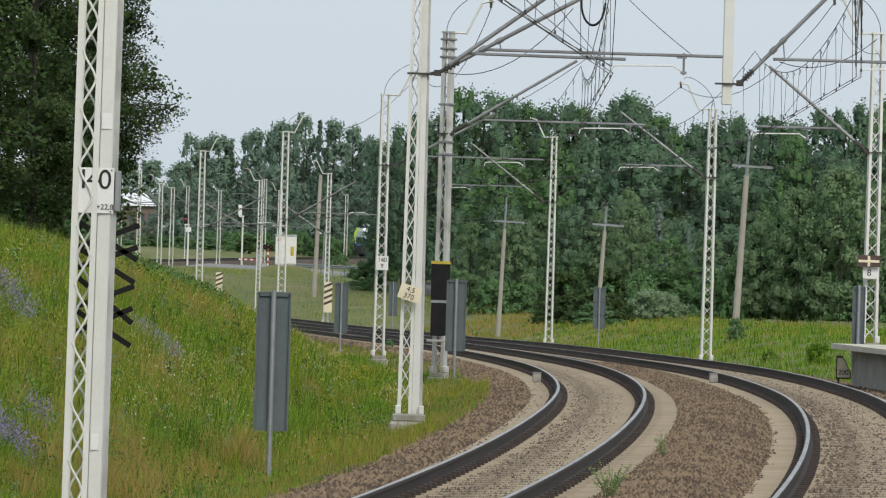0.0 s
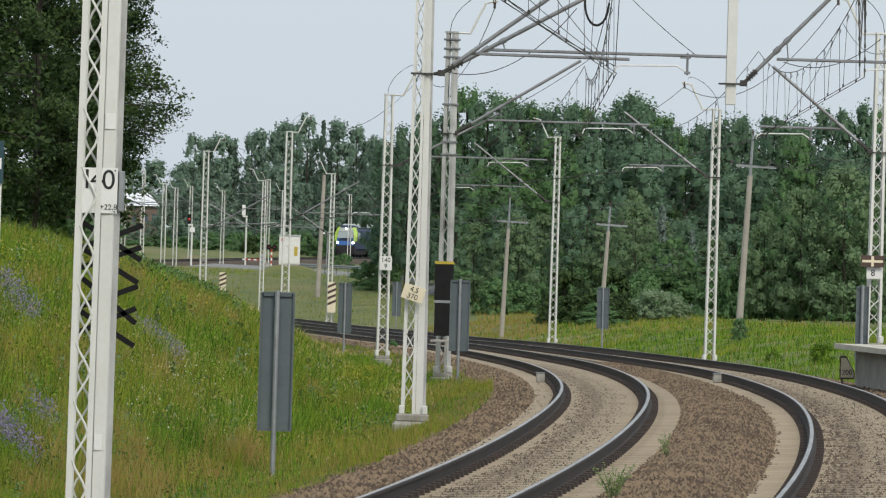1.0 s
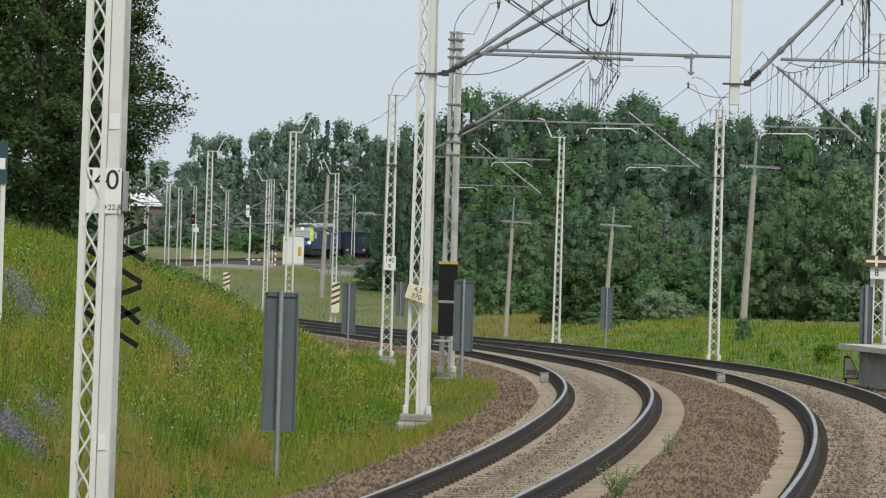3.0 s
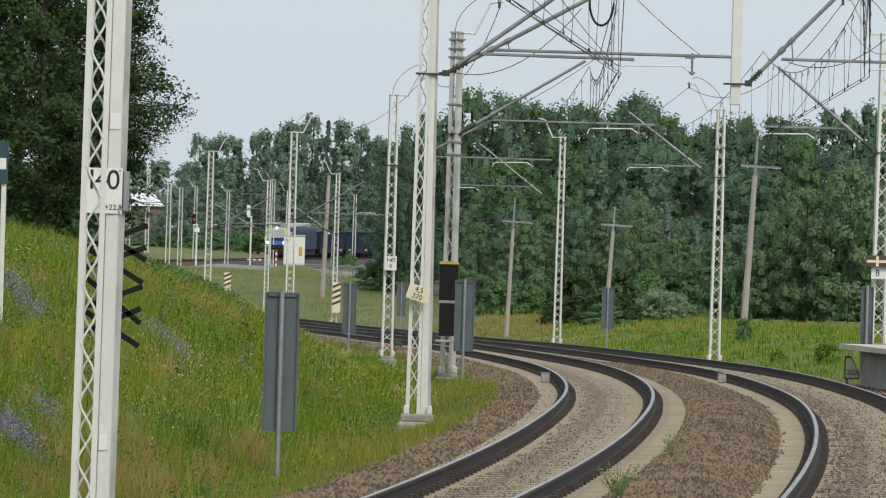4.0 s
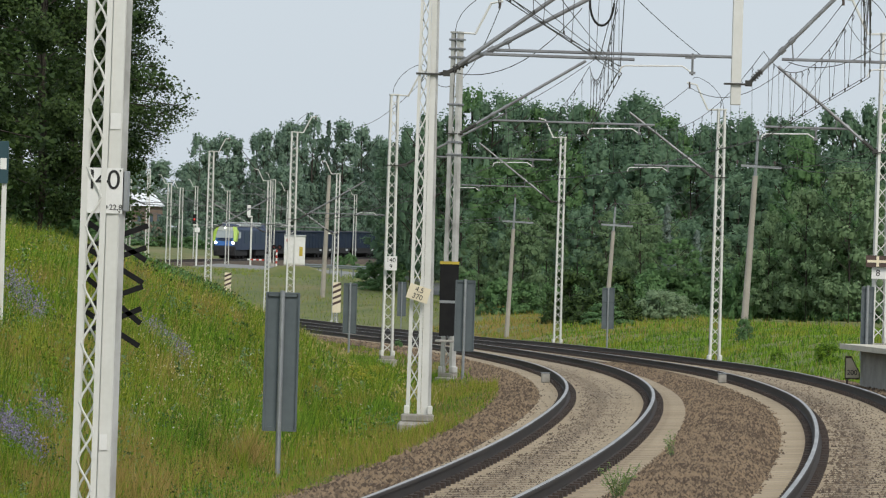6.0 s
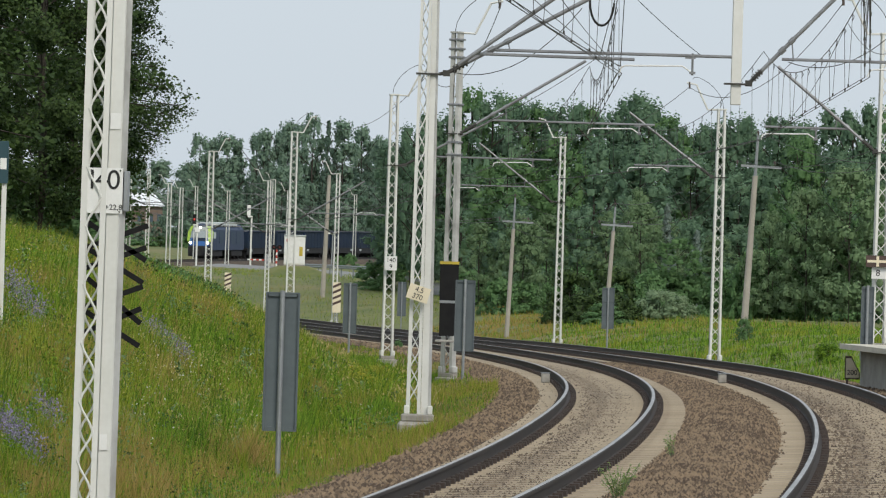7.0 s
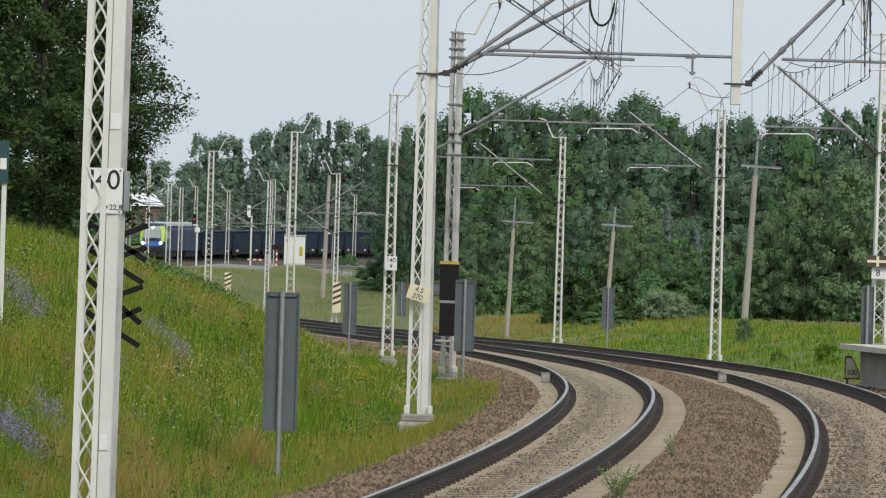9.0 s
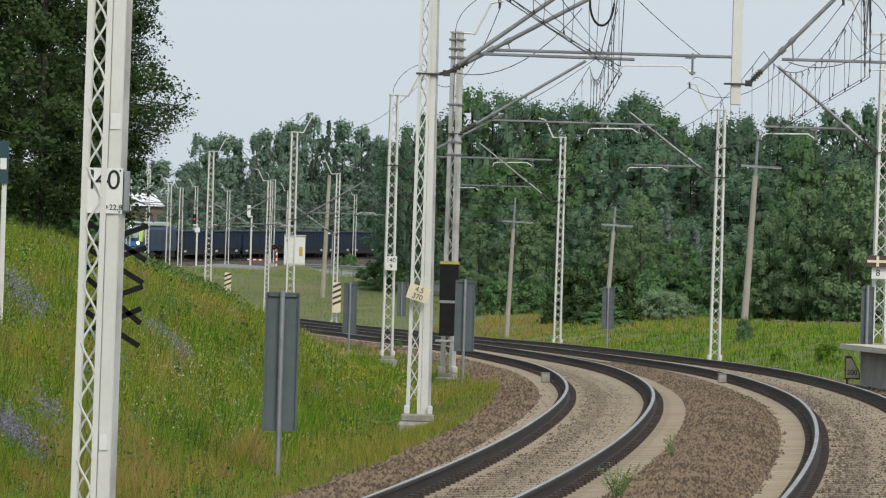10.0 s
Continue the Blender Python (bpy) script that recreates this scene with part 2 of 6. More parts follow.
def line(y, off=0.0):
    """Place on the line abreast of y, off metres to the right of the left track's middle; rail height; heading."""
    x, z, t = float(np.interp(y, CY, CX)), float(np.interp(y, CY, CZ)), float(np.interp(y, CY, TH))
    return x + off * math.cos(t), y - off * math.sin(t), z + (0.024 if off > 2 else 0.0), t


def offset_of(x, y):
    return (x - np.interp(y, CY, CX)) * np.cos(np.interp(y, CY, TH))


def ground(x, y):
    """Height of the soil; takes numbers or arrays."""
    x, y = np.asarray(x, float), np.asarray(y, float)
    o = offset_of(x, y)
    base = np.interp(y, CY, CZ) - 0.75
    rise = np.interp(y, [0, 200, 320, 400, 520], [0.55, 0.58, 0.56, 0.42, 0.12])
    top = np.interp(y, [0, 95, 130, 160, 330, 420, 560], [5.0, 5.0, 3.7, 3.2, 3.2, 2.6, 1.5])
    left = -0.10 + top * np.tanh(np.maximum(0.0, -o - 4.6) * rise / top)
    right = 0.12 + 1.62 * np.tanh(np.maximum(0.0, o - 7.8) / 8.0) * np.interp(y, [0, 90, 150, 320, 385, 430], [0.4, 0.5, 0.9, 1, 0.85, 0.16])
    z = base + np.where(o < -3.0, left, np.where(o > 7.0, right, 0.0))
    far = np.clip((y - 760) / 240, 0, 1)
    z = z * (1 - far) + 4.0 * far
    bumps = np.sin(x * 1.1 + y * 0.23) + np.sin(y * 0.61 - x * 0.5 + 1.3) + 0.6 * np.sin(x * 2.3 + y * 1.1) * np.sin(y * 0.9)
    return z + 0.05 * bumps * np.clip((np.abs(o - 2) - 5.0) / 3, 0, 1)


def build_ground():
    ys = np.unique(np.concatenate([np.arange(-60, 40, 10), np.arange(40, 420, 2.0), np.arange(420, 800, 8), np.arange(800, 1600, 80), np.arange(1600, 4801, 400)]))
    offs = np.unique(np.concatenate([np.arange(-40, -14, 2.0), np.arange(-14, -2, 0.6), np.arange(-2, 8, 1.0), np.arange(8, 26, 1.0), np.arange(26, 120, 6.0),
                                     [-2500, -900, -400, -200, -120, -80, -60, 160, 240, 400, 900, 2500]]))
    verts, faces = [], []
    for y in ys:
        c = float(np.interp(y, CY, CX))
        for o in offs:
            verts.append((c + o, y, float(ground(c + o, y))))
    w = len(offs)
    for i in range(len(ys) - 1):
        for j in range(w - 1):
            a = i * w + j
            faces.append((a, a + 1, a + w + 1, a + w))
    tagged(new("ground", mesh_of("ground", verts, faces, M_SOIL, smooth=True)), "grassy soil banks and fields beside the railway", "ground", kind="structure")


build_ground()


def sweep(name, profile, y0, y1, off, mats, index, step=1.0):
    """A profile of (across, up) drawn along the line."""
    ys = np.arange(y0, y1 + step / 2, step)
    verts, faces, idx = [], [], []
    n = len(profile)
    for y in ys:
        x, yy, z, t = line(y, off)
        c, s = math.cos(t), math.sin(t)
        for a, u in profile:
            verts.append((x + a * c, yy - a * s, z + u))
    for i in range(len(ys) - 1):
        for k in range(n):
            k2 = (k + 1) % n
            faces.append((i * n + k, i * n + k2, (i + 1) * n + k2, (i + 1) * n + k))
            idx.append(index[k])
    return mesh_of(name, verts, faces, mats, idx)


RAIL = [(-0.024, 0.0), (0.026, 0.0), (0.036, -0.006), (0.036, -0.035), (0.010, -0.05), (0.010, -0.145), (0.075, -0.16), (0.075, -0.172), (-0.075, -0.172), (-0.075, -0.16), (-0.010, -0.145), (-0.010, -0.05), (-0.036, -0.035), (-0.036, -0.006)]
RAIL_INDEX = [1] + [0] * 13
CANT = 0.065
# the stone bed across the line: heaped between the tracks and on the shoulder
BED = [(-3.35, -0.66), (-2.2, -0.28), (-1.55, -0.20), (-1.30, -0.235), (-1.2, -0.245), (0, -0.215), (1.24, -0.165), (1.40, -0.13), (1.7, -0.075), (2.1, -0.08), (2.45, -0.13), (2.74, -0.215), (4.0, -0.19), (5.26, -0.14), (5.5, -0.10), (6.25, -0.15), (7.4, -0.78)]


def build_tracks():
    bed = sweep("ballast_bed", [*BED, (7.4, -1.4), (-3.35, -1.4)],
                -60, 960, 0.0, [M_BALLAST], [0] * (len(BED) + 2), 2.0)
    tagged(new("ballast_bed", bed), "brown-grey crushed stone bed under both tracks", "ballast", kind="structure")
    sleeper = B()
    box(sleeper, -1.28, 1.28, -0.13, 0.13, -0.38, -0.182, 0.02)
    sme = bpy.data.meshes.new("sleeper")
    sleeper.to_mesh(sme)
    sleeper.free()
    sme.materials.append(M_SLEEPER)
    for off in (0.0, 4.0):
        track = thing("railway_track", pose(0, 0, 0), "curving steel rails on dusty concrete sleepers in ballast", "railway track", "the two tracks", kind="structure")
        for g in (-0.754, 0.754):
            part("rail", sweep("rail", [(a, u + (CANT if g > 0 else 0.0)) for a, u in RAIL], -60, 960, off + g, [M_RAIL, M_RAILTOP], RAIL_INDEX, 2.0), None, track, "brown steel rail with a polished head")
        y, n = 45.0, 0
        far_v, far_f, clip_v, clip_f = [], [], [], []
        cube = [(-1, -1, -1), (1, -1, -1), (1, 1, -1), (-1, 1, -1), (-1, -1, 1), (1, -1, 1), (1, 1, 1), (-1, 1, 1)]
        quads = [(0, 3, 2, 1), (4, 5, 6, 7), (0, 1, 5, 4), (1, 2, 6, 5), (2, 3, 7, 6), (3, 0, 4, 7)]
        while y < 420:
            x, yy, z, t = line(y, off)
            m = Matrix.Translation((x, yy, z + CANT / 2)) @ Matrix.Rotation(-t, 4, "Z") @ Matrix.Rotation(-CANT / 1.508, 4, "Y")
            if n < 290:
                part("sleeper", sme, None, track, at=m)
            else:
                k = len(far_v)
                far_v += [m @ Vector((a * 1.28, b * 0.13, -0.28 + c * 0.098)) for a, b, c in cube]
                far_f += [tuple(k + i for i in q) for q in quads]
            if y < 260:
                for g in (-0.754, 0.754):
                    for e in (-0.115, 0.115):
                        k = len(clip_v)
                        clip_v += [m @ Vector((g + e + a * 0.05, b * 0.07, -0.155 + c * 0.035)) for a, b, c in cube]
                        clip_f += [tuple(k + i for i in q) for q in quads]
            y += 0.6 * math.cos(t)
            n += 1
        tagged(part("distant_sleepers", mesh_of("distant_sleepers", far_v, far_f, M_SLEEPER), None, track), kind="stuff")
        tagged(part("rail_clips", mesh_of("rail_clips", clip_v, clip_f, M_CLIP), None, track, "rusty rail fastenings"), kind="stuff")


build_tracks()


# ---- lattice masts ----
def channel(bm, x, side, w, d, z0, z1, taper):
    """One upright U-channel; its web faces outwards."""
    t = 0.012
    prof = [(0, -d / 2), (w, -d / 2), (w, -d / 2 + t), (t, -d / 2 + t), (t, d / 2 - t), (w, d / 2 - t), (w, d / 2), (0, d / 2)]
    rings = [[bm.verts.new(((x - k - a) * side, b, z)) for a, b in prof] for z, k in ((z0, 0.0), (z1, taper))]
    for i in range(8):
        j = (i + 1) % 8
        bm.faces.new((rings[0][i], rings[0][j], rings[1][j], rings[1][i]))
    for r in rings:
        bm.faces.new(r)
    bmesh.ops.recalc_face_normals(bm, faces=bm.faces[:])


def mast(x, y, z0, h, turn, w=0.20, d=0.21, taper=0.045, label="", group="catenary masts", detail=True, paint=None, solid=True):
    """Upright bars laced with bent rods on a concrete footing; a solid mast has a channel on its track side."""
    paint = paint or M_WHITE
    e = thing("catenary_mast", Matrix.Translation((x, y, z0)) @ Matrix.Rotation(radians(turn), 4, "Z"), label or "white-painted steel lattice mast on a concrete footing", "mast", group)
    if solid:
        bm = B()
        channel(bm, w, 1, 0.08, d, 0.0, h, taper)
        part("channel", bm, paint, e)
    for sx in (-1,) if solid else (-1, 1):
        for face in (-1, 1):
            bm = B()
            leg = (0.046 if face < 0 else 0.016) if solid else 0.030
            dep = 0.02 if solid and face > 0 else 0.06
            vs = []
            for z, k in ((0.0, 0.0), (h, taper)):
                for a, b in ((0, 0), (2 * leg, 0), (2 * leg, 0.014), (0.014, 0.014), (0.014, dep), (0, dep)):
                    vs.append(bm.verts.new((sx * (w - k - a), face * (d / 2 - b), z)))
            for i in range(6):
                j = (i + 1) % 6
                bm.faces.new((vs[i], vs[j], vs[j + 6], vs[i + 6]))
            bm.faces.new(vs[:6])
            bm.faces.new(vs[6:])
            bmesh.ops.recalc_face_normals(bm, faces=bm.faces[:])
            part("leg", bm, paint, e)
    pitch = 0.53 if solid else 0.62
    for face in (-1, 1):
        bm = B()
        steps = 8 if detail else 2
        pts = []
        for i in range(int((h - 0.2) / pitch * steps)):
            z = 0.1 + i * pitch / steps
            f = (i / steps + (0.5 if face > 0 else 0.0)) % 1.0
            c = 1 - 4 * abs(f - 0.5)
            c = math.sin(c * math.pi / 2) if steps > 2 else c
            pts.append((c * (w - (0.085 if solid else 0.05) - taper * z / h), face * (d / 2 - 0.02), z))
        tube(bm, pts, 0.0125, 5 if detail else 4)
        part("lacing", bm, paint, e)
    bm = B()
    box(bm, -w - 0.10, w + 0.10, -d / 2 - 0.10, d / 2 + 0.10, -0.9, -0.10, 0.03)
    box(bm, -w - 0.03, w + 0.03, -d / 2 - 0.05, d / 2 + 0.05, -0.10, 0.0, 0.01)
    part("footing", bm, M_CONC, e)
    for side in (-1, 1):
        bm = B()
        box(bm, side * w - 0.05, side * w + 0.05, -d / 2 - 0.02, d / 2 + 0.02, 0.0, 0.16, 0.02)
        part("base_plate", bm, paint, e)
    bm = B()
    box(bm, -w + taper - 0.02, w - taper + 0.02, -d / 2 - 0.02, d / 2 + 0.02, h - 0.02, h + 0.02)
    part("cap", bm, paint, e)
    return e


def prism(bm, plan, z0, z1, k0=1.0, k1=1.0):
    """A closed outline in plan drawn upwards, its width scaled at foot and top."""
    lo = [bm.verts.new((x * k0, y, z0)) for x, y in plan]
    hi = [bm.verts.new((x * k1, y, z1)) for x, y in plan]
    for i in range(len(plan)):
        j = (i + 1) % len(plan)
        bm.faces.new((lo[i], lo[j], hi[j], hi[i]))
    bm.faces.new(lo[::-1])
    bm.faces.new(hi)
    bmesh.ops.recalc_face_normals(bm, faces=bm.faces[:])
    return bm


def heavy_mast(x, y, z0, h, lean, k0, k1, pitch=0.55):
    """A tension mast: a laced girder of four angle bars with a deep channel along its track side."""
    e = thing("catenary_mast", Matrix.Translation((x, y, z0)) @ Matrix.Rotation(radians(lean), 4, "Y"),
              "white-painted laced steel mast with a deep channel side", "mast", "catenary masts")
    for x0, x1, lip in ((-0.215, -0.153, 1), (-0.022, 0.034, -1)):
        for face in (-1, 1):
            f, t = face * 0.10, 0.012
            a, b = (x0, x1) if lip > 0 else (x1, x0)
            d = face * 0.03
            c = 0.004 if face > 0 else 0.0
            part("leg", prism(B(), [(a + c, f), (b + c, f), (b + c, f - face * t), (a + lip * t + c, f - face * t), (a + lip * t + c, f - d), (a + c, f - d)], 0.0, h, k0, k1), M_WHITE, e)
    part("channel", prism(B(), [(0.042, -0.06), (0.158, -0.072), (0.215, 0.07), (0.200, 0.07), (0.150, -0.058), (0.042, -0.046)], 0.0, h, k0, k1), M_WHITE, e)
    # thin grey strip paints the shade of the turned flange
    part("flange_shade_strip", prism(B(), [(0.163, -0.050), (0.172, -0.052), (0.219, 0.062), (0.213, 0.068)], 0.0, h, k0, k1), M_GREYMAST, e, "channel flange strip, its shade put on as grey")
    for face in (-1, 1):
        pts = []
        for i in range(int((h - 0.3) / pitch * 8)):
            z = 0.225 + i * pitch / 8
            c = 1 - 4 * abs((i / 8 + (0.5 if face > 0 else 0.0)) % 1.0 - 0.5)
            c = c * 0.45 + 0.55 * math.sin(c * math.pi / 2)
            pts.append(((-0.0885 + c * 0.070) * (k0 + (k1 - k0) * z / h), face * 0.102, z))
        part("lacing", tube(B(), pts, 0.0125, 6), M_WHITE, e)
    bm = B()
    box(bm, -0.34, 0.30, -0.30, 0.30, -0.9, -0.12, 0.05)
    box(bm, -0.28, 0.26, -0.20, 0.20, -0.12, 0.0, 0.02)
    part("footing", bm, M_CONC, e)
    for bx in (-0.20, 0.20):
        for by in (-0.13, 0.13):
            part("base_bracket", box(B(), bx * k0 - 0.045, bx * k0 + 0.045, by - 0.03, by + 0.03, 0.0, 0.14, 0.012), M_WHITE, e)
    part("cap", box(B(), -0.22 * k1, 0.22 * k1, -0.115, 0.115, h, h + 0.02), M_WHITE, e)
    return e


def horn(m, h, side, size=1.0):
    """The bent arm on a mast's top with its insulator and jumper loop. side: +1 to the right of the line's view."""
    r = Matrix.Rotation(-m.matrix_world.to_euler().z, 4, "Z")
    bm = B()
    tube(bm, [r @ Vector(p) for p in ((0, 0, h), (side * 0.42 * size, 0, h - 0.02), (side * 0.78 * size, 0, h + 0.72 * size), (side * 1.06 * size, 0, h + 0.78 * size))], 0.032)
    part("horn", bm, M_WHITE, m)
    bm = B()
    rod(bm, r @ Vector((side * 1.0 * size, 0, h + 0.80 * size)), r @ Vector((side * 0.98 * size, 0, h + 0.60 * size)), 0.03)
    part("insulator", bm, M_INSUL, m)
    bm = B()
    tube(bm, [r @ Vector((side * (-0.06 + 0.95 * size * (1 - math.cos(a)) * 0.5), 0, h + 0.95 * size * math.sin(a * 0.62))) for a in np.linspace(0, math.pi, 9)], 0.008, 4)
    part("jumper", bm, M_WIRE, m)


WIRES = {0: {}, 1: {}}


# brackets: tube from (x, z) to (x, z), registration tube from x to x at z, drop bracket, wire (x, z)
BRACKET = {
    (93, 0): ((-0.03, 5.573, 2.67, 7.086), (0.70, 4.657, 5.98, 4.015), (2.815, 5.657)),
    (95, 1): ((5.055, 5.620, 6.668, 7.302), (5.60, 7.80, 6.042, 8.2), (7.046, 5.783)),
    (125, 1): ((9.495, 5.194, 7.29, 7.017), (8.85, 7.029, 5.68, 8.168), (6.963, 5.394)),
    (135, 0): ((0.323, 5.565, 3.281, 7.382), (1.10, 4.973, 5.897, 4.596), (3.373, 5.642)),
    (170, 1): ((8.007, 5.291, 5.486, 7.155), (7.60, 5.668, 5.58, 6.69), (5.471, 5.368)),
    (172, 0): ((-1.25, 5.40, 1.75, 7.05), (-0.75, 3.238, 5.686, 2.654), (1.438, 5.436)),
    (240, 1): ((4.546, 5.206, 1.402, 7.610), (3.72, 0.47, 5.80, 1.45), (0.35, 5.55)),
}


def cantilever(m, y, track, side, stagger, attach=5.35, top=7.15, reach=0.45, r=0.035, double=False):
    """Bracket tubes from a mast at abreast y to the wires over a track. side: +1 points right. Records the wire supports."""
    cx, cy, cz, t = line(y, 4.0 * track)
    inv = m.matrix_world.inverted()
    mx, my = m.matrix_world.translation.x, m.matrix_world.translation.y
    far = y > 300
    if (y, track) in BRACKET:
        (ax, az, bx, bz), (r0, r1, rz, drop), (wx, wz) = BRACKET[y, track]
    else:
        ax, az = mx + side * 0.32, cz + attach
        bx, bz = cx + stagger * 0.4 + side * reach, cz + top + 0.1
        r0, r1 = ax + (bx - ax) * 0.19, cx + stagger + side * 1.35
        rz, drop, wx, wz = az + (bz - az) * 0.19 - 0.05, cx + stagger + side * 0.95, cx + stagger, cz + 5.60
    a, tip = Vector((ax, my, az)), Vector((bx, my, bz))
    slope = tip - a

    def put(name, bm, material, label=""):
        bmesh.ops.transform(bm, matrix=inv, verts=bm.verts[:])
        return part(name, bm, material, m, label)

    tubes = rod(B(), a + slope * 0.13, tip, r, 8)
    if double:
        rod(tubes, Vector((0.16, my - 0.4, 5.70)), Vector((1.783, my - 0.4, 6.901)), r, 8)
    put("bracket_tube", tubes, M_TUBE, "grey steel bracket tube")
    bm = B()
    for k in range(4):
        f = 0.045 + 0.022 * k
        rod(bm, a + slope * f, a + slope * (f + 0.010), 0.058, 10)
    rod(bm, a, a + slope * 0.14, 0.034, 6)
    put("insulator", bm, M_WIRE)
    bm = B()
    box(bm, mx - 0.20, mx + 0.20, my - 0.135, my + 0.135, az - 0.03, az - 0.005)
    rod(bm, Vector((mx + side * 0.18, my, az - 0.017)), a + slope * 0.01, 0.03)
    box(bm, a.x - 0.06, a.x + 0.06, my - 0.05, my + 0.05, a.z - 0.05, a.z + 0.05)
    put("clamp", bm, M_WIRE, "dark steel clamp")
    reg = rod(B(), Vector((r0, my, rz)), Vector((r1, my, rz)), 0.026, 6)
    if double:
        rod(reg, Vector((0.40, my - 0.3, 5.90)), Vector((3.05, my - 0.3, 5.88)), 0.026, 6)
    put("registration_tube", reg, M_TUBE)
    f = min(0.9, max(0.05, (r0 - ax) / (bx - ax) + 0.10))
    hang = a + slope * f
    put("hanger", rod(B(), hang, Vector((hang.x + side * 0.03, my, rz)), 0.012, 5), M_TUBE)
    near_end = a + slope * max(0.03, f - 0.10)
    for at, k in ((hang, 1.35), (near_end, 1.5)):
        put("collar", rod(B(), at - slope.normalized() * 0.055, at + slope.normalized() * 0.055, r * k, 8), M_TUBE)
    if not far:
        bm = rod(B(), Vector((drop, my, rz + 0.04)), Vector((drop, my, wz)), 0.022, 6)
        box(bm, drop - 0.12, drop + 0.05, my - 0.02, my + 0.02, rz - 0.05, rz - 0.025)
        box(bm, drop - 0.05, drop + 0.05, my - 0.03, my + 0.03, wz + 0.02, wz + 0.06)
        put("drop_bracket", bm, M_TUBE)
    # the bent steady arm reaches back from the drop bracket to the wire
    g = 1.0 if drop > wx else -1.0
    put("steady_arm", tube(B(), [(drop, my, wz + 0.04), (drop - g * 0.17, my, wz + 0.15), (wx + g * 0.10, my, wz + 0.13), (wx + g * 0.03, my, wz + 0.10), (wx, my, wz)], 0.015), M_PLATE, "pale bent steady arm")
    WIRES[track][y] = (wx, my, wz, cz + top)


def spans(track, extra):
    """Contact and carrying wires with droppers between the supports."""
    pts = dict(WIRES[track])
    pts.update(extra)
    ys = sorted(pts)
    e = thing("overhead_line", pose(0, 0, 0), "dark overhead contact and carrying wires with droppers", "overhead line", "overhead lines")
    for a, b in zip(ys, ys[1:]):
        A, Bp = pts[a], pts[b]
        n = 16
        con, mes = [], []
        for i in range(n + 1):
            f = i / n
            x, y = A[0] + (Bp[0] - A[0]) * f, A[1] + (Bp[1] - A[1]) * f
            con.append((x, y, A[2] + (Bp[2] - A[2]) * f))
            sag = 4 * f * (1 - f)
            mes.append((x, y, A[3] + (Bp[3] - A[3]) * f - sag * 0.95))
        for side in (-0.04, 0.04):
            bm = B()
            tube(bm, [(x + side, y, z) for x, y, z in con], 0.0075 if a < 400 else 0.016, 4)
            part("contact_wire", bm, M_WIRE, e)
        bm = B()
        tube(bm, mes, 0.009 if a < 400 else 0.018, 4)
        part("carrying_wire", bm, M_WIRE, e)
        for i in range(1, n):
            bm = B()
            c = Vector(con[i]) + Vector(((-0.04, 0.04)[i % 2], 0, 0))
            q = Vector(mes[i])
            rod(bm, c, q, 0.0045, 4)
            rod(bm, c, c + (q - c).normalized() * 0.05, 0.016, 5)
            tube(bm, [q, q + Vector((0.03, 0, -0.06)), q + Vector((0.0, 0, -0.13))], 0.008, 4)
            part("dropper", bm, M_WIRE, e)


INNER = {}


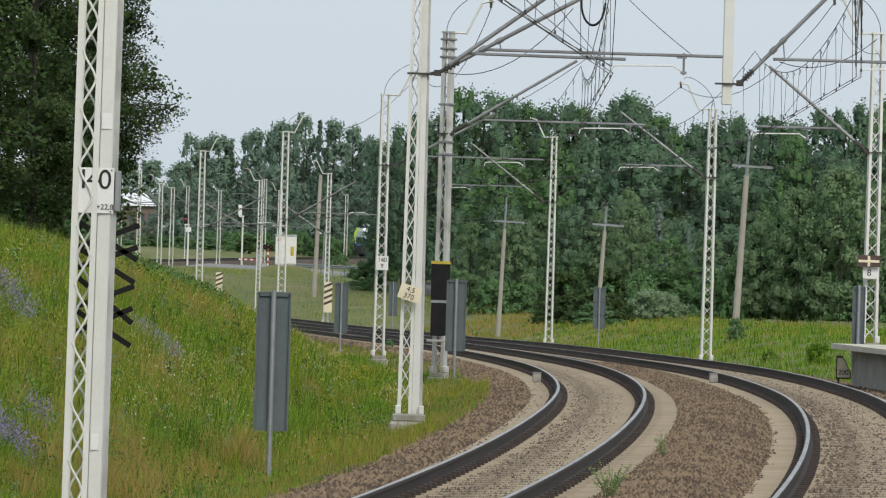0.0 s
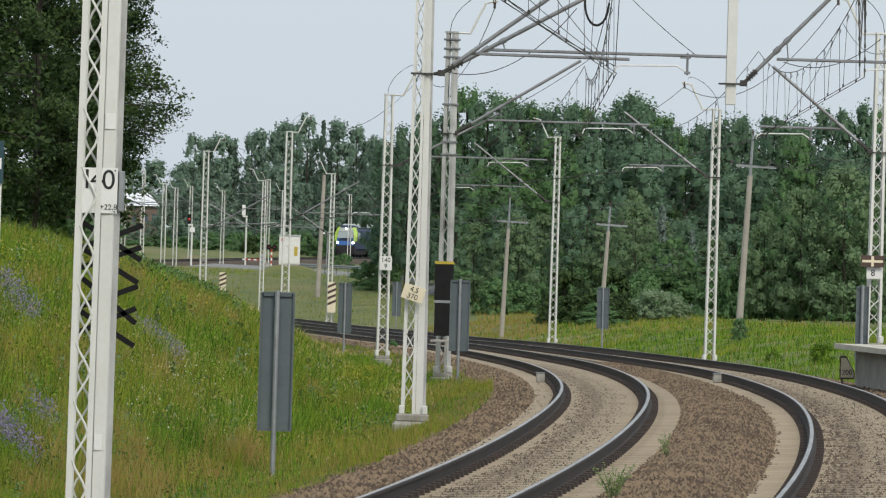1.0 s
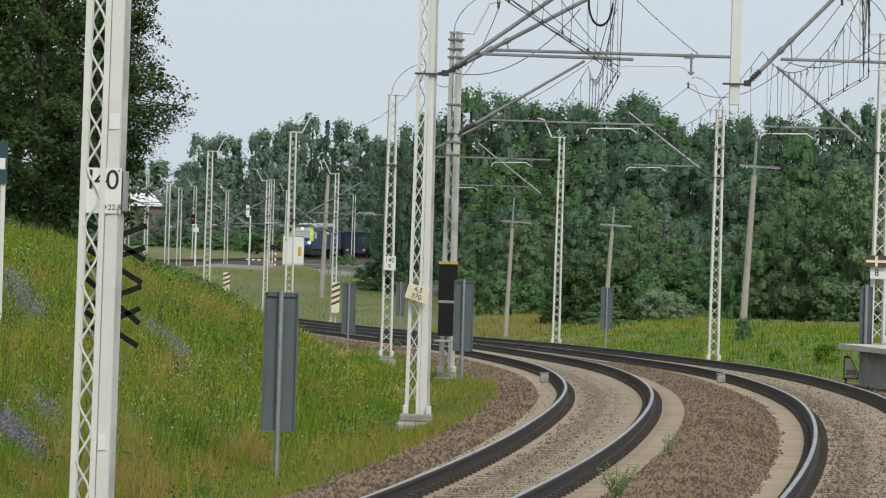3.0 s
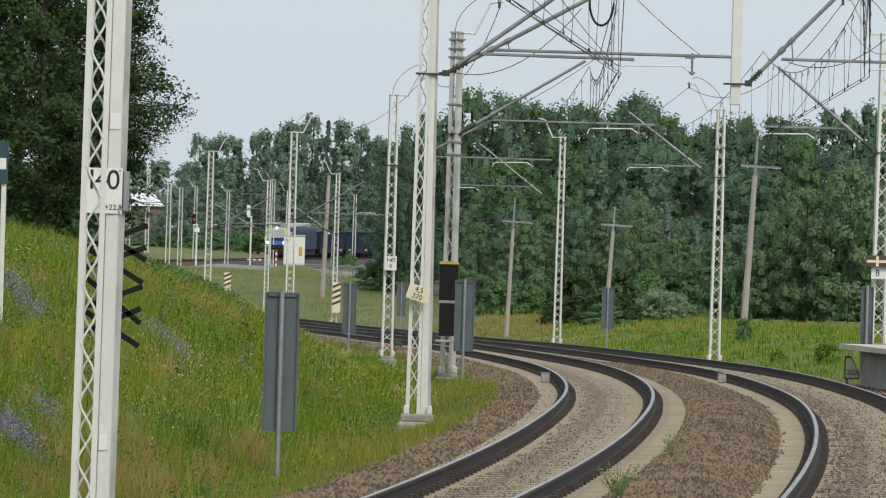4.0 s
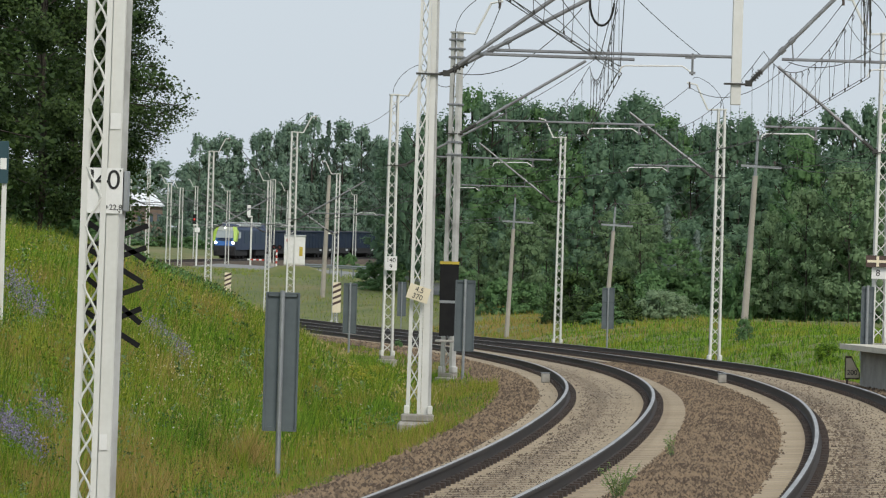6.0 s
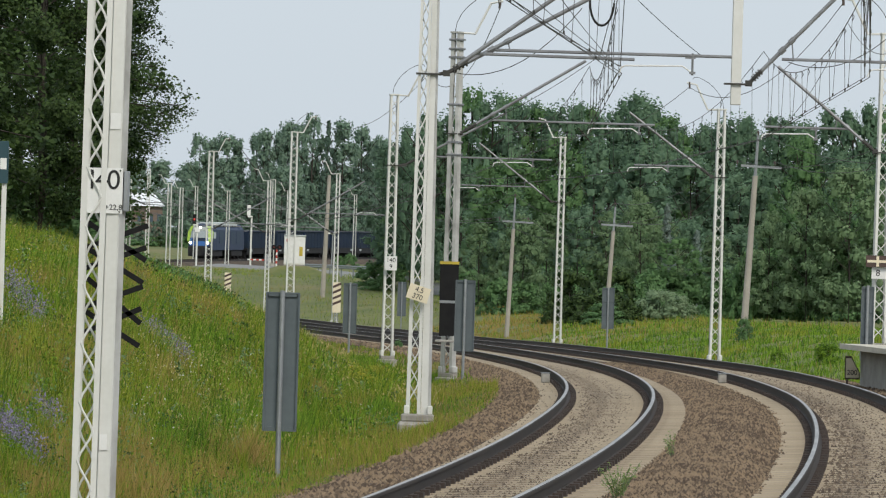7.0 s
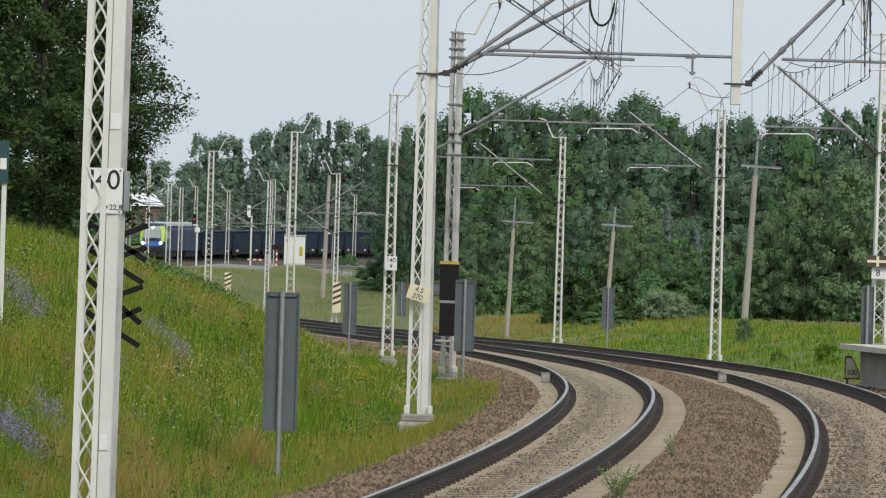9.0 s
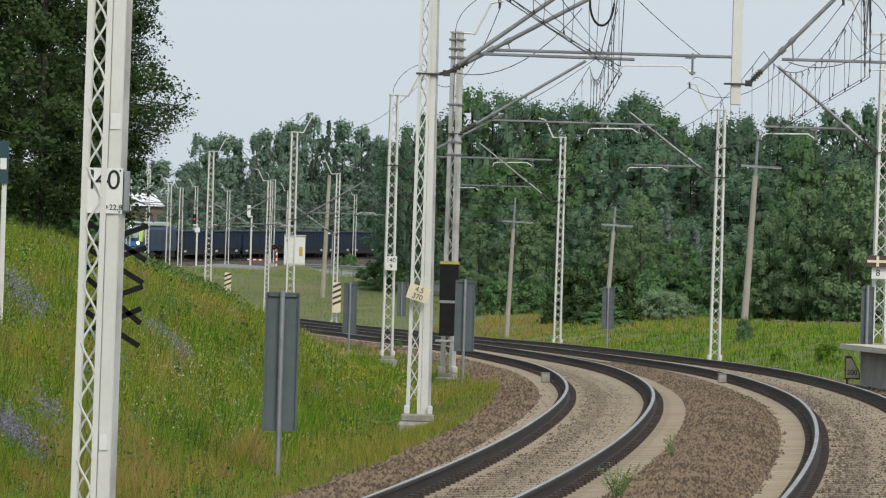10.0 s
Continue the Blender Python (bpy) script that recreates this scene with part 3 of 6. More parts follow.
def build_masts():
    # inside of the curve: abreast, x, foot, top, turn, stagger
    inner = [
        (53, -3.216, -0.28, 9.4, -40, 0), (93, -0.33, -0.05, 9.4, -36, 0.3), (135, 0.20, -0.17, 7.97, -30, 0.6),
        (172, -1.61, -0.42, 7.53, -24, 0.3), (270, -7.25, -0.30, 8.51, -22, 0.2), (325, -13.47, 0.14, 8.50, -20, 0.2)]
    for y, x, z, top, turn, stag in inner:
        h = top - z
        near = y < 140
        m = heavy_mast(x, y, z, h, lean=0.30 if y == 53 else 0.0, k0=0.95, k1=0.95 if y == 53 else 0.62) if y < 100 else mast(x, y, z, h, turn if near else 12, w=0.165 if near else (0.18 if y < 200 else 0.21), d=0.18 if near else 0.16, solid=near, paint=M_GREYMAST if y == 135 else None)
        if y > 60:
            cantilever(m, y, 0, 1, stag, double=(y == 93))
        horn(m, h, 1)
        if y == 135:
            for zb in (h - 0.20, h - 0.42, h - 0.62, h - 1.75, h - 2.65, h - 2.95):
                part("clamp_band", box(B(), -0.17, 0.17, -0.115, 0.115, zb, zb + 0.05, 0.008), M_TUBE, m, "grey steel clamp band")
        INNER[y] = m
    # outside of the curve
    outer = [(125, 9.68, 0.96, 7.81, 32, 0.6), (170, 8.26, -0.23, 7.32, 27, 0.3), (240, 4.96, -0.78, 7.95, 22, 0.3),
             (345, -6.52, -1.39, 7.72, 20, 0.2), (383, -11.89, -1.34, 7.70, 20, 0.2), (450, -23.58, 1.58, 9.24, 20, 0)]
    for y, x, z, top, turn, stag in outer:
        h = top - z
        m = mast(x, y, z, h, 10, w=0.17, d=0.16, solid=False)
        cantilever(m, y, 1, -1, stag)
        horn(m, h, -1)
        INNER[y] = m
    # masts round the level crossing, far off
    for y, x, z0, top in ((505, -24.57, 0.78, 8.86), (560, -26.07, 0.74, 9.15), (660, -28.98, 1.68, 10.59), (640, -24.45, 1.62, 9.94),
                          (520, -14.30, 1.83, 8.70), (520, -29.00, 1.14, 9.31), (715, -11.25, 2.64, 10.80), (650, -19.64, 1.95, 11.51)):
        m = mast(x, y, z0, top - z0, 15, w=0.22, detail=False, solid=False)
        horn(m, top - z0, -1)
        part("bracket_tube", rod(rod(rod(B(), (0.15, 0, top - z0 - 2.0), (-3.2, 0, top - z0 - 0.35), 0.04, 5), (0.15, 0, top - z0 - 1.75), (-3.9, 0, top - z0 - 1.75), 0.035, 5), (0, 0, top - z0 - 0.5), (-2.6, 0, top - z0 - 0.55), 0.02, 4), M_TUBE, m, "grey steel bracket tubes")
    # hanging post of the portal over both tracks
    g = thing("portal_beam", pose(4.84, 95.0, 0), "white steel portal beam with a hanging post", "portal", "")
    bm = B()
    z0 = 5.25
    box(bm, -0.085, 0.085, -0.085, 0.085, z0, 9.6, 0.01)
    part("hanging_post", bm, M_WHITE, g)
    bm = B()
    box(bm, -13.5, 6.2, -0.25, 0.25, 9.2, 9.7, 0.02)
    part("beam", bm, M_WHITE, g)
    for bx in (-13.3, 6.0):
        bm = B()
        box(bm, bx - 0.2, bx + 0.2, -0.2, 0.2, -1.2, 9.2, 0.02)
        part("leg", bm, M_WHITE, g)
    cantilever(g, 95, 1, 1, 0.45)
    far = {}
    for off in (0.0, 4.0):
        far[off] = {}
        for y in (505, 560, 615, 670, 725, 780):
            x, yy, z, t = line(y, off)
            far[off][y] = (x + 0.2, yy, z + 5.6, z + 7.1)
    spans(0, {45: (line(45)[0] - 0.2, 45, 5.65, 7.2), **far[0.0]})
    spans(1, {50: (line(50, 4)[0] + 0.2, 50, 5.55, 7.1), **far[4.0]})


build_masts()


def hanging_loop(a, w, h):
    e = thing("cable_loop", Matrix.Translation(a), "thick black cable loop hanging from the overhead wires", "cable")
    for d in (0.0, 0.035):
        bm = B()
        tube(bm, [(w * math.cos(t) * (1 + d), d, -h * math.sin(t) * (1 + d)) for t in np.linspace(0, math.pi, 13)] + [(-w, d, 1.2)], 0.016, 6)
        part("cable", bm, M_INK, e)


hanging_loop(Vector((2.58, 96.0, 6.95)), 0.20, 0.38)


# ---- boards, signals and plates along the line ----
def sign_board(foot, x, z0, z1, w, y, label, ribs=1, category="sign"):
    """A tall sheet-metal board seen from its back: folded rim, cross rails and a tube post."""
    e = thing("trackside_board", pose(x, y, foot), label, category, "tall grey boards")
    h0, h1 = z0 - foot, z1 - foot
    bm = B()
    box(bm, -w / 2, w / 2, 0.03, 0.036, h0, h1)
    part("panel", bm, M_BOARD, e)
    for bx0, bx1, bz0, bz1 in ((-w / 2 - 0.008, -w / 2 + 0.012, h0, h1), (w / 2 - 0.012, w / 2 + 0.008, h0, h1), (-w / 2, w / 2, h0 - 0.008, h0 + 0.012), (-w / 2, w / 2, h1 - 0.012, h1 + 0.008)):
        bm = B()
        box(bm, bx0, bx1, -0.005, 0.04, bz0, bz1)
        part("rim", bm, M_BOARD, e)
    for k in range(ribs + 1):
        zr = h0 + 0.03 + (h1 - h0 - 0.06) * k / ribs
        bm = B()
        box(bm, -w / 2 + 0.03, w / 2 - 0.03, 0.0, 0.028, zr - 0.02, zr + 0.02)
        part("cross_rail", bm, M_BOARD, e)
    bm = B()
    rod(bm, (0, -0.035, -0.5), (0, -0.035, h1 + 0.03), 0.035, 12)
    part("post", bm, M_GALV, e, "grey galvanised tube post")
    return e


def build_boards():
    t = "blue-grey sheet-metal board on a tube post, seen from its back"
    for y, x, foot, z0, z1, w in (
            (75, -2.105, -0.66, 0.16, 1.99, 0.44), (190, -3.07, -0.15, 0.00, 1.68, 0.44),
            (132, 0.55, -0.23, 0.41, 2.06, 0.45), (220, 6.49, -0.61, 0.09, 1.68, 0.46),
            (310, -2.18, -1.14, -0.52, 1.34, 0.46), (122, 9.20, 0.56, 0.62, 2.21, 0.26)):
        b = sign_board(foot, x, z0, z1, w, y, t, ribs=3 if y in (220, 122) else 1)
        b.rotation_euler = (0, 0, radians(-6))


build_boards()


def plate(m, at, w, h, material, label, turn=0.0, tilt=0.0):
    """A flat plate on a mast, facing the eye. at is in world metres."""
    inv = m.matrix_world.inverted()
    bm = B()
    box(bm, -w / 2, w / 2, -0.004, 0.004, -h / 2, h / 2, 0.0015)
    p = part("number_plate", bm, material, m, label, at=inv @ Matrix.Translation(at) @ Matrix.Rotation(radians(turn), 4, "Z") @ Matrix.Rotation(radians(tilt), 4, "Y"))
    return p


FACE = Matrix.Rotation(radians(90), 4, "X")


def text_on(p, s, size, x, z, name="numerals"):
    lettering(s, size, p, Matrix.Translation((x, -0.007, z)) @ FACE, name=name)


def build_plates():
    m = INNER[53]
    a = m.matrix_world @ Vector((0.018, -0.083, 3.31))
    p = plate(m, a, 0.330, 0.425, M_PLATE, "white hectometre plate with black figures")
    for glyph, gx in (("1", -0.122), ("4", -0.030), ("0", 0.080)):
        text_on(p, glyph, 0.26, gx, 0.095)
    text_on(p, "+22,8", 0.072, 0.084, -0.155)
    for bx, bz in ((-0.13, 0.19), (0.14, 0.19), (0.14, -0.195)):
        part("bolt", rod(B(), (bx, -0.004, bz), (bx, -0.012, bz), 0.008, 6), M_INK, p)
    part("cabinet", box(B(), 0.187, 0.240, -0.06, 0.10, 3.12, 3.50, 0.008), M_GALV, m, "small grey steel box")
    for z0, x0, x1 in ((3.89, 0.046, 0.146), (0.88, 0.046, 0.118)):
        part("sticker", box(B(), x0, x1, -0.078, -0.073, z0, z0 + 0.15), M_PLATE, m, "clean white reflective patch")
    m = INNER[172]
    p = plate(m, Vector((-1.57, 171.7, 2.40)), 0.37, 0.43, M_PLATE, "white plate with black figures")
    text_on(p, "140", 0.19, 0, 0.09)
    text_on(p, "9", 0.19, 0, -0.10)
    m = INNER[93]
    p = plate(m, Vector((-0.38, 92.7, 1.94)), 0.36, 0.25, M_CREAM, "cream gradient plate, tilted", tilt=17)
    text_on(p, "4,5", 0.12, 0.0, 0.055)
    text_on(p, "370", 0.12, 0.0, -0.06)
    m = INNER[125]
    p = plate(m, Vector((9.64, 124.7, 2.51)), 0.34, 0.25, M_PLATE, "white plate with a black figure")
    text_on(p, "8", 0.2, -0.03, 0.0)
    p = plate(m, Vector((9.59, 124.6, 2.77)), 0.52, 0.26, M_STRIPE, "dark plate with a cream cross")
    for w, h in ((0.46, 0.055), (0.06, 0.23)):
        bm = B()
        box(bm, -w / 2, w / 2, -0.009 - w * 0.004, -0.004, -h / 2, h / 2)
        part("cross_bar", bm, M_CREAM, p, "cream bar")


build_plates()


def crossing_marker():
    """Black diagonal slats of a warning board behind the nearest mast."""
    a = Vector((-3.12, 54.0, 2.17))
    e = thing("warning_board", pose(a.x, a.y, a.z), "black diagonal slats of a trackside warning board", "sign")
    def slat(x0, z0, x1, z1):
        bm = B()
        rod(bm, (x0, 0, z0), (x1, 0, z1), 0.001)
        bm.free()
        bm = B()
        d = Vector((x1 - x0, 0, z1 - z0))
        ang = math.atan2(d.z, d.x)
        box(bm, -d.length / 2, d.length / 2, -0.01, 0.01, -0.026, 0.026, 0.002,
            Matrix.Translation(((x0 + x1) / 2, 0, (z0 + z1) / 2)) @ Matrix.Rotation(-ang, 4, "Y"))
        part("slat", bm, M_BLACK, e)
    k = 54.0 / 10000
    for x0, y0, x1, y1 in ((152, 440, 260, 398), (152, 395, 258, 460), (152, 476, 258, 437), (152, 440, 254, 500), (152, 545, 254, 506), (152, 492, 252, 572), (152, 590, 252, 545), (152, 552, 250, 612)):
        slat((x0 - 205) * k, (500 - y0) * k, (x1 - 205) * k, (500 - y1) * k)
    for dx in (-0.02, 0.02):
        bm = B()
        box(bm, dx - 0.015, dx + 0.015, 0.012, 0.04, -2.9, 0.6)
        part("post", bm, M_GALV, e)


crossing_marker()


def light_signal():
    """A two-part signal head on the third mast, seen from behind."""
    a = Vector((0.17, 134.3, 1.54))
    e = thing("light_signal", pose(a.x, a.y, a.z), "black double signal head seen from behind, yellow rim on top", "signal")
    k = 134.3 / 10000
    for z0, z1, w in ((2 * k, 66 * k, 33 * k), (-61 * k, -3 * k, 31 * k)):
        bm = B()
        box(bm, -w / 2, w / 2, -0.02, 0.02, z0, z1, 0.01)
        b = part("background_board", bm, M_BLACK, e)
        bm = B()
        box(bm, -w / 2 + 0.06, w / 2 - 0.06, 0.02, 0.2, z0 + 0.06, z1 - 0.06, 0.02)
        part("lamp_case", bm, M_BLACK, b)
    bm = B()
    box(bm, -17 * k, 17 * k, -0.03, 0.03, 66 * k, 71 * k)
    part("top_rim", bm, M_YELLOW, e, "yellow rim")
    bm = B()
    box(bm, -16 * k, 16 * k, -0.03, 0.0, -3 * k, 2 * k)
    part("bracket", bm, M_GALV, e)
    bm = B()
    box(bm, -22 * k, 22 * k, -0.25, 0.1, -72 * k, -68 * k, 0.01)
    part("platform_plate", bm, M_CONC, e)


light_signal()


def stripe_board(a, w, h, n, foot):
    e = thing("stripe_board", pose(a[0], a[1], foot), "cream board with dark diagonal stripes beside the track", "sign", "striped boards")
    z = a[2] - foot
    bm = B()
    box(bm, -w / 2, w / 2, -0.01, 0.01, z - h / 2, z + h / 2, 0.004)
    p = part("panel", bm, M_CREAM, e)
    for i in range(n):
        c = z + h * 0.42 - i * h * 0.19
        bm = B()
        t = 0.085 * h
        slab(bm, [(-w / 2, -0.016, c - w * 0.45), (w / 2, -0.016, c), (w / 2, -0.016, c + t), (-w / 2, -0.016, c + t - w * 0.45)], 0.005)
        part("stripe", bm, M_STRIPE, p)
    for sx in (-0.1, 0.1):
        bm = B()
        box(bm, sx - 0.02, sx + 0.02, 0.01, 0.04, -0.6, z + h / 2)
        part("post", bm, M_GALV, e)


stripe_board((-6.39, 344.6, 0.17), 0.50, 1.85, 4, -1.4)
stripe_board((-15.08, 398.0, 0.50), 0.48, 1.7, 3, -0.9)


def rail_box(y, off):
    x, yy, z, t = line(y, off)
    e = thing("rail_joint_box", pose(x, yy, z - 0.2, 0, 0, -math.degrees(t)), "small grey concrete box beside the rail", "trackside box", "trackside boxes")
    bm = B()
    box(bm, -0.09, 0.09, -0.12, 0.12, 0.0, 0.2, 0.02)
    part("body", bm, M_CONC, e)
    bm = B()
    box(bm, -0.1, 0.1, -0.13, 0.13, 0.2, 0.215, 0.004)
    part("lid", bm, M_GALV, e)


rail_box(119, -1.0)
rail_box(124, 3.0)


def platform():
    """End of the far platform: slab with an overhanging edge on a grey wall."""
    e = thing("platform", pose(0, 0, 0), "grey concrete platform end with an overhanging edge slab", "platform", kind="structure")
    a = Vector((8.55, 121.0, 0.98))
    bm = B()
    vs = [(a.x, a.y, a.z), (a.x + 6, a.y + 1.0, a.z), (a.x + 6, a.y - 70, a.z), (a.x + 5.0, a.y - 70, a.z)]
    top = [bm.verts.new(v) for v in vs]
    low = [bm.verts.new((v[0], v[1], v[2] - 0.11)) for v in vs]
    bm.faces.new(top)
    bm.faces.new(low[::-1])
    for i in range(4):
        j = (i + 1) % 4
        bm.faces.new((top[i], low[i], low[j], top[j]))
    bmesh.ops.recalc_face_normals(bm, faces=bm.faces[:])
    part("edge_slab", bm, M_SLAB, e, "pale concrete edge slab")
    bm = B()
    vs = [(a.x + 0.45, a.y - 0.1, a.z - 0.11), (a.x + 5.9, a.y + 0.9, a.z - 0.11), (a.x + 5.9, a.y - 69, a.z - 0.11), (a.x + 5.2, a.y - 69, a.z - 0.11)]
    top = [bm.verts.new(v) for v in vs]
    low = [bm.verts.new((v[0], v[1], -0.9)) for v in vs]
    bm.faces.new(top)
    for i in range(4):
        j = (i + 1) % 4
        bm.faces.new((top[i], low[i], low[j], top[j]))
    bmesh.ops.recalc_face_normals(bm, faces=bm.faces[:])
    part("wall", bm, M_CONC, e)
    # speed plate at its foot
    k = 120 / 10000
    s = Vector((8.76, 120.0, 0.18))
    sp = thing("length_plate", pose(s.x, s.y, s.z), "small brown-edged plate reading 200 on a short post", "sign")
    for r, mat_, dy, nm in ((1.0, M_STRIPE, 0.0, "border"), (0.84, M_CREAM, -0.012, "panel")):
        bm = B()
        pts = [(-13, 0), (14, 0), (14, 12), (-2, 41), (-13, 41)]
        cx, cz = 0, 17
        slab(bm, [((cx + (px - cx) * r) * k, dy, (cz + (pz - cz) * r) * k + 0.06) for px, pz in pts], 0.006)
        q = part(nm, bm, mat_, sp)
    lettering("200", 0.15, q, Matrix.Translation((0.0, -0.022, 0.2)) @ FACE, name="numerals")
    bm = B()
    box(bm, -0.12, -0.08, 0.005, 0.03, -0.5, 0.2)
    part("post", bm, M_STRIPE, sp)


platform()


def station_sign():
    """Edge of a dark green name board on a pale post, cut by the view's border; its writing cannot be read."""
    a = Vector((-6.22, 80.0, 2.03))
    e = thing("station_sign", pose(a.x - 0.02, a.y, a.z), "dark green name board on a pale post", "sign")
    k = 80 / 10000
    bm = B()
    box(bm, -1.2, 0.055, -0.02, 0.02, 170 * k, 245 * k, 0.005)
    p = part("panel", bm, M_TEAL, e)
    bm = B()
    box(bm, -0.06, 0.03, -0.025, -0.021, 195 * k, 215 * k)
    part("lettering", bm, M_PLATE, p, "pale bars of writing")
    bm = B()
    box(bm, -0.035, 0.035, 0.02, 0.07, -1.5, 245 * k, 0.01)
    part("post", bm, M_WHITE, e)


M_TEAL = mat("dark_teal_enamel", (0.02, 0.06, 0.075), (0.03, 0.07, 0.085), rough=0.4)
station_sign()


# ---- utility poles with cross arms ----
def pole(base, top, arm, r=0.13, group="concrete utility poles"):
    b, t = Vector(base), Vector(top)
    e = thing("utility_pole", Matrix.Translation(b), "weathered concrete utility pole with a steel cross arm", "pole", group)
    d = t - b
    bm = B()
    rod(bm, d * -0.12, d * 0.78, r, 10, r * 0.72)
    part("shaft", bm, M_POLE, e)
    bm = B()
    rod(bm, d * 0.77, d, r * 0.45, 8, r * 0.35)
    part("top_tube", bm, M_GALV, e)
    ac = d * 0.83
    bm = B()
    box(bm, -arm, arm, -0.05, 0.05, ac.z - 0.05, ac.z + 0.05, 0.005, Matrix.Translation((ac.x, 0, 0)) @ Matrix.Rotation(radians(2), 4, "Y"))
    part("cross_arm", bm, M_GALV, e)
    pins = []
    for sx in (-arm + 0.06, arm - 0.06, 0):
        q = Vector((ac.x + sx, 0, ac.z + 0.05)) if sx else d
        bm = B()
        rod(bm, q, q + Vector((0, 0, 0.12)), 0.025)
        rod(bm, q + Vector((0, 0, 0.08)), q + Vector((0, 0, 0.2)), 0.05, 8, 0.035)
        part("insulator", bm, M_INSUL, e)
        pins.append(b + q + Vector((0, 0, 0.17)))
    return pins


def cable(name, a, b, sag, r, label="thin dark cable strung between poles", group="pole cables"):
    bm = B()
    a, b = Vector(a), Vector(b)
    tube(bm, [a.lerp(b, f) - Vector((0, 0, 4 * f * (1 - f) * sag)) for f in np.linspace(0, 1, 14)], r, 4)
    me = bpy.data.meshes.new(name)
    bm.to_mesh(me)
    bm.free()
    me.materials.append(M_WIRE)
    tagged(new(name, me), label, "cable", group)


def build_poles():
    rows = [pole((12.25, 228.0, 0.58), (12.58, 228.0, 7.98), 0.82, 0.15), pole((8.33, 285.0, 0.02), (8.63, 285.0, 5.56), 0.80, 0.13), pole((3.41, 292.0, -1.42), (3.66, 292.0, 5.95), 0.80, 0.13)]
    for a, b in zip(rows, rows[1:]):
        for p, q in zip(a, b):
            cable("pole_cable", p, q, 1.0, 0.012)
    for k, p in enumerate(rows[0]):
        cable("pole_cable", p, Vector((15.64, 180.0, 7.53)) + Vector((k * 0.6, 0, -0.5 * k)), 0.8, 0.011)
    for k, p in enumerate(rows[2]):
        cable("pole_cable", p, Vector((-7.66, 520.0, 9.31)) + Vector((k * 0.6, 0, -0.5 * k)), 1.2, 0.014)
    b = Vector((-8.85, 420.0, 0.06))
    e = thing("concrete_post", Matrix.Translation(b), "plain weathered concrete post in the field", "pole")
    bm = B()
    rod(bm, (0, 0, -0.6), (0.25, 0, 8.75 - b.z), 0.19, 10, 0.13)
    part("shaft", bm, M_POLE, e)


build_poles()
# feeder and jumper wires between the masts' horns
HORN = [(93, 1), (135, 1), (172, 1), (270, 1), (325, 1)], [(125, -1), (170, -1), (240, -1), (345, -1), (383, -1), (450, -1)]
for side in HORN:
    for (a, sa), (b, sb) in zip(side, side[1:]):
        ends = []
        for y, sg in ((a, sa), (b, sb)):
            m = INNER[y]
            top = max(c.z for o in m.children if o.name.startswith("cap") for c in [Vector(v) for v in o.bound_box])
            ends.append(m.matrix_world.translation + Vector((sg * 1.0, 0, top + 0.62)))
        cable("feeder_wire", ends[0], ends[1], 1.0, 0.010, "thin dark return wire strung between mast tops", "mast-top wires")

for a, b, sag, r in (((2.82, 93.0, 5.78), (0.51, 72.0, 5.95), 0.05, 0.007), ((2.81, 93.0, 5.77), (0.94, 73.0, 6.01), 0.05, 0.007), ((2.47, 93.0, 5.88), (0.69, 76.0, 6.12), 0.04, 0.007), ((2.71, 93.0, 5.84), (1.42, 76.0, 6.14), 0.04, 0.007),
                     ((2.86, 88.0, 6.69), (4.13, 92.9, 6.00), 0.03, 0.007), ((0.06, 94.0, 5.63), (2.19, 94.0, 6.75), 0.40, 0.007), ((2.88, 94.0, 5.81), (3.13, 120.0, 5.85), 0.05, 0.007), ((2.77, 90.0, 6.73), (2.83, 93.0, 5.77), 0.0, 0.007), ((2.63, 90.0, 6.77), (2.47, 93.0, 5.85), 0.0, 0.007),
                     ((5.71, 95.0, 6.00), (7.34, 95.0, 6.43), 0.25, 0.007), ((7.74, 110.0, 7.37), (6.97, 124.95, 5.42), 0.45, 0.007), ((7.74, 110.0, 7.37), (8.68, 112.0, 6.86), 0.2, 0.007),
                     ((0.54, 135.0, 5.65), (3.56, 134.0, 7.46), 0.12, 0.007), ((4.61, 200.0, 6.81), (1.09, 240.0, 7.55), 1.0, 0.007), ((1.19, 135.0, 6.28), (3.61, 172.0, 6.53), 0.5, 0.007)):
    cable("overhead_cable", a, b, sag, r, "dark cable strung under the overhead line brackets", "overhead cables")


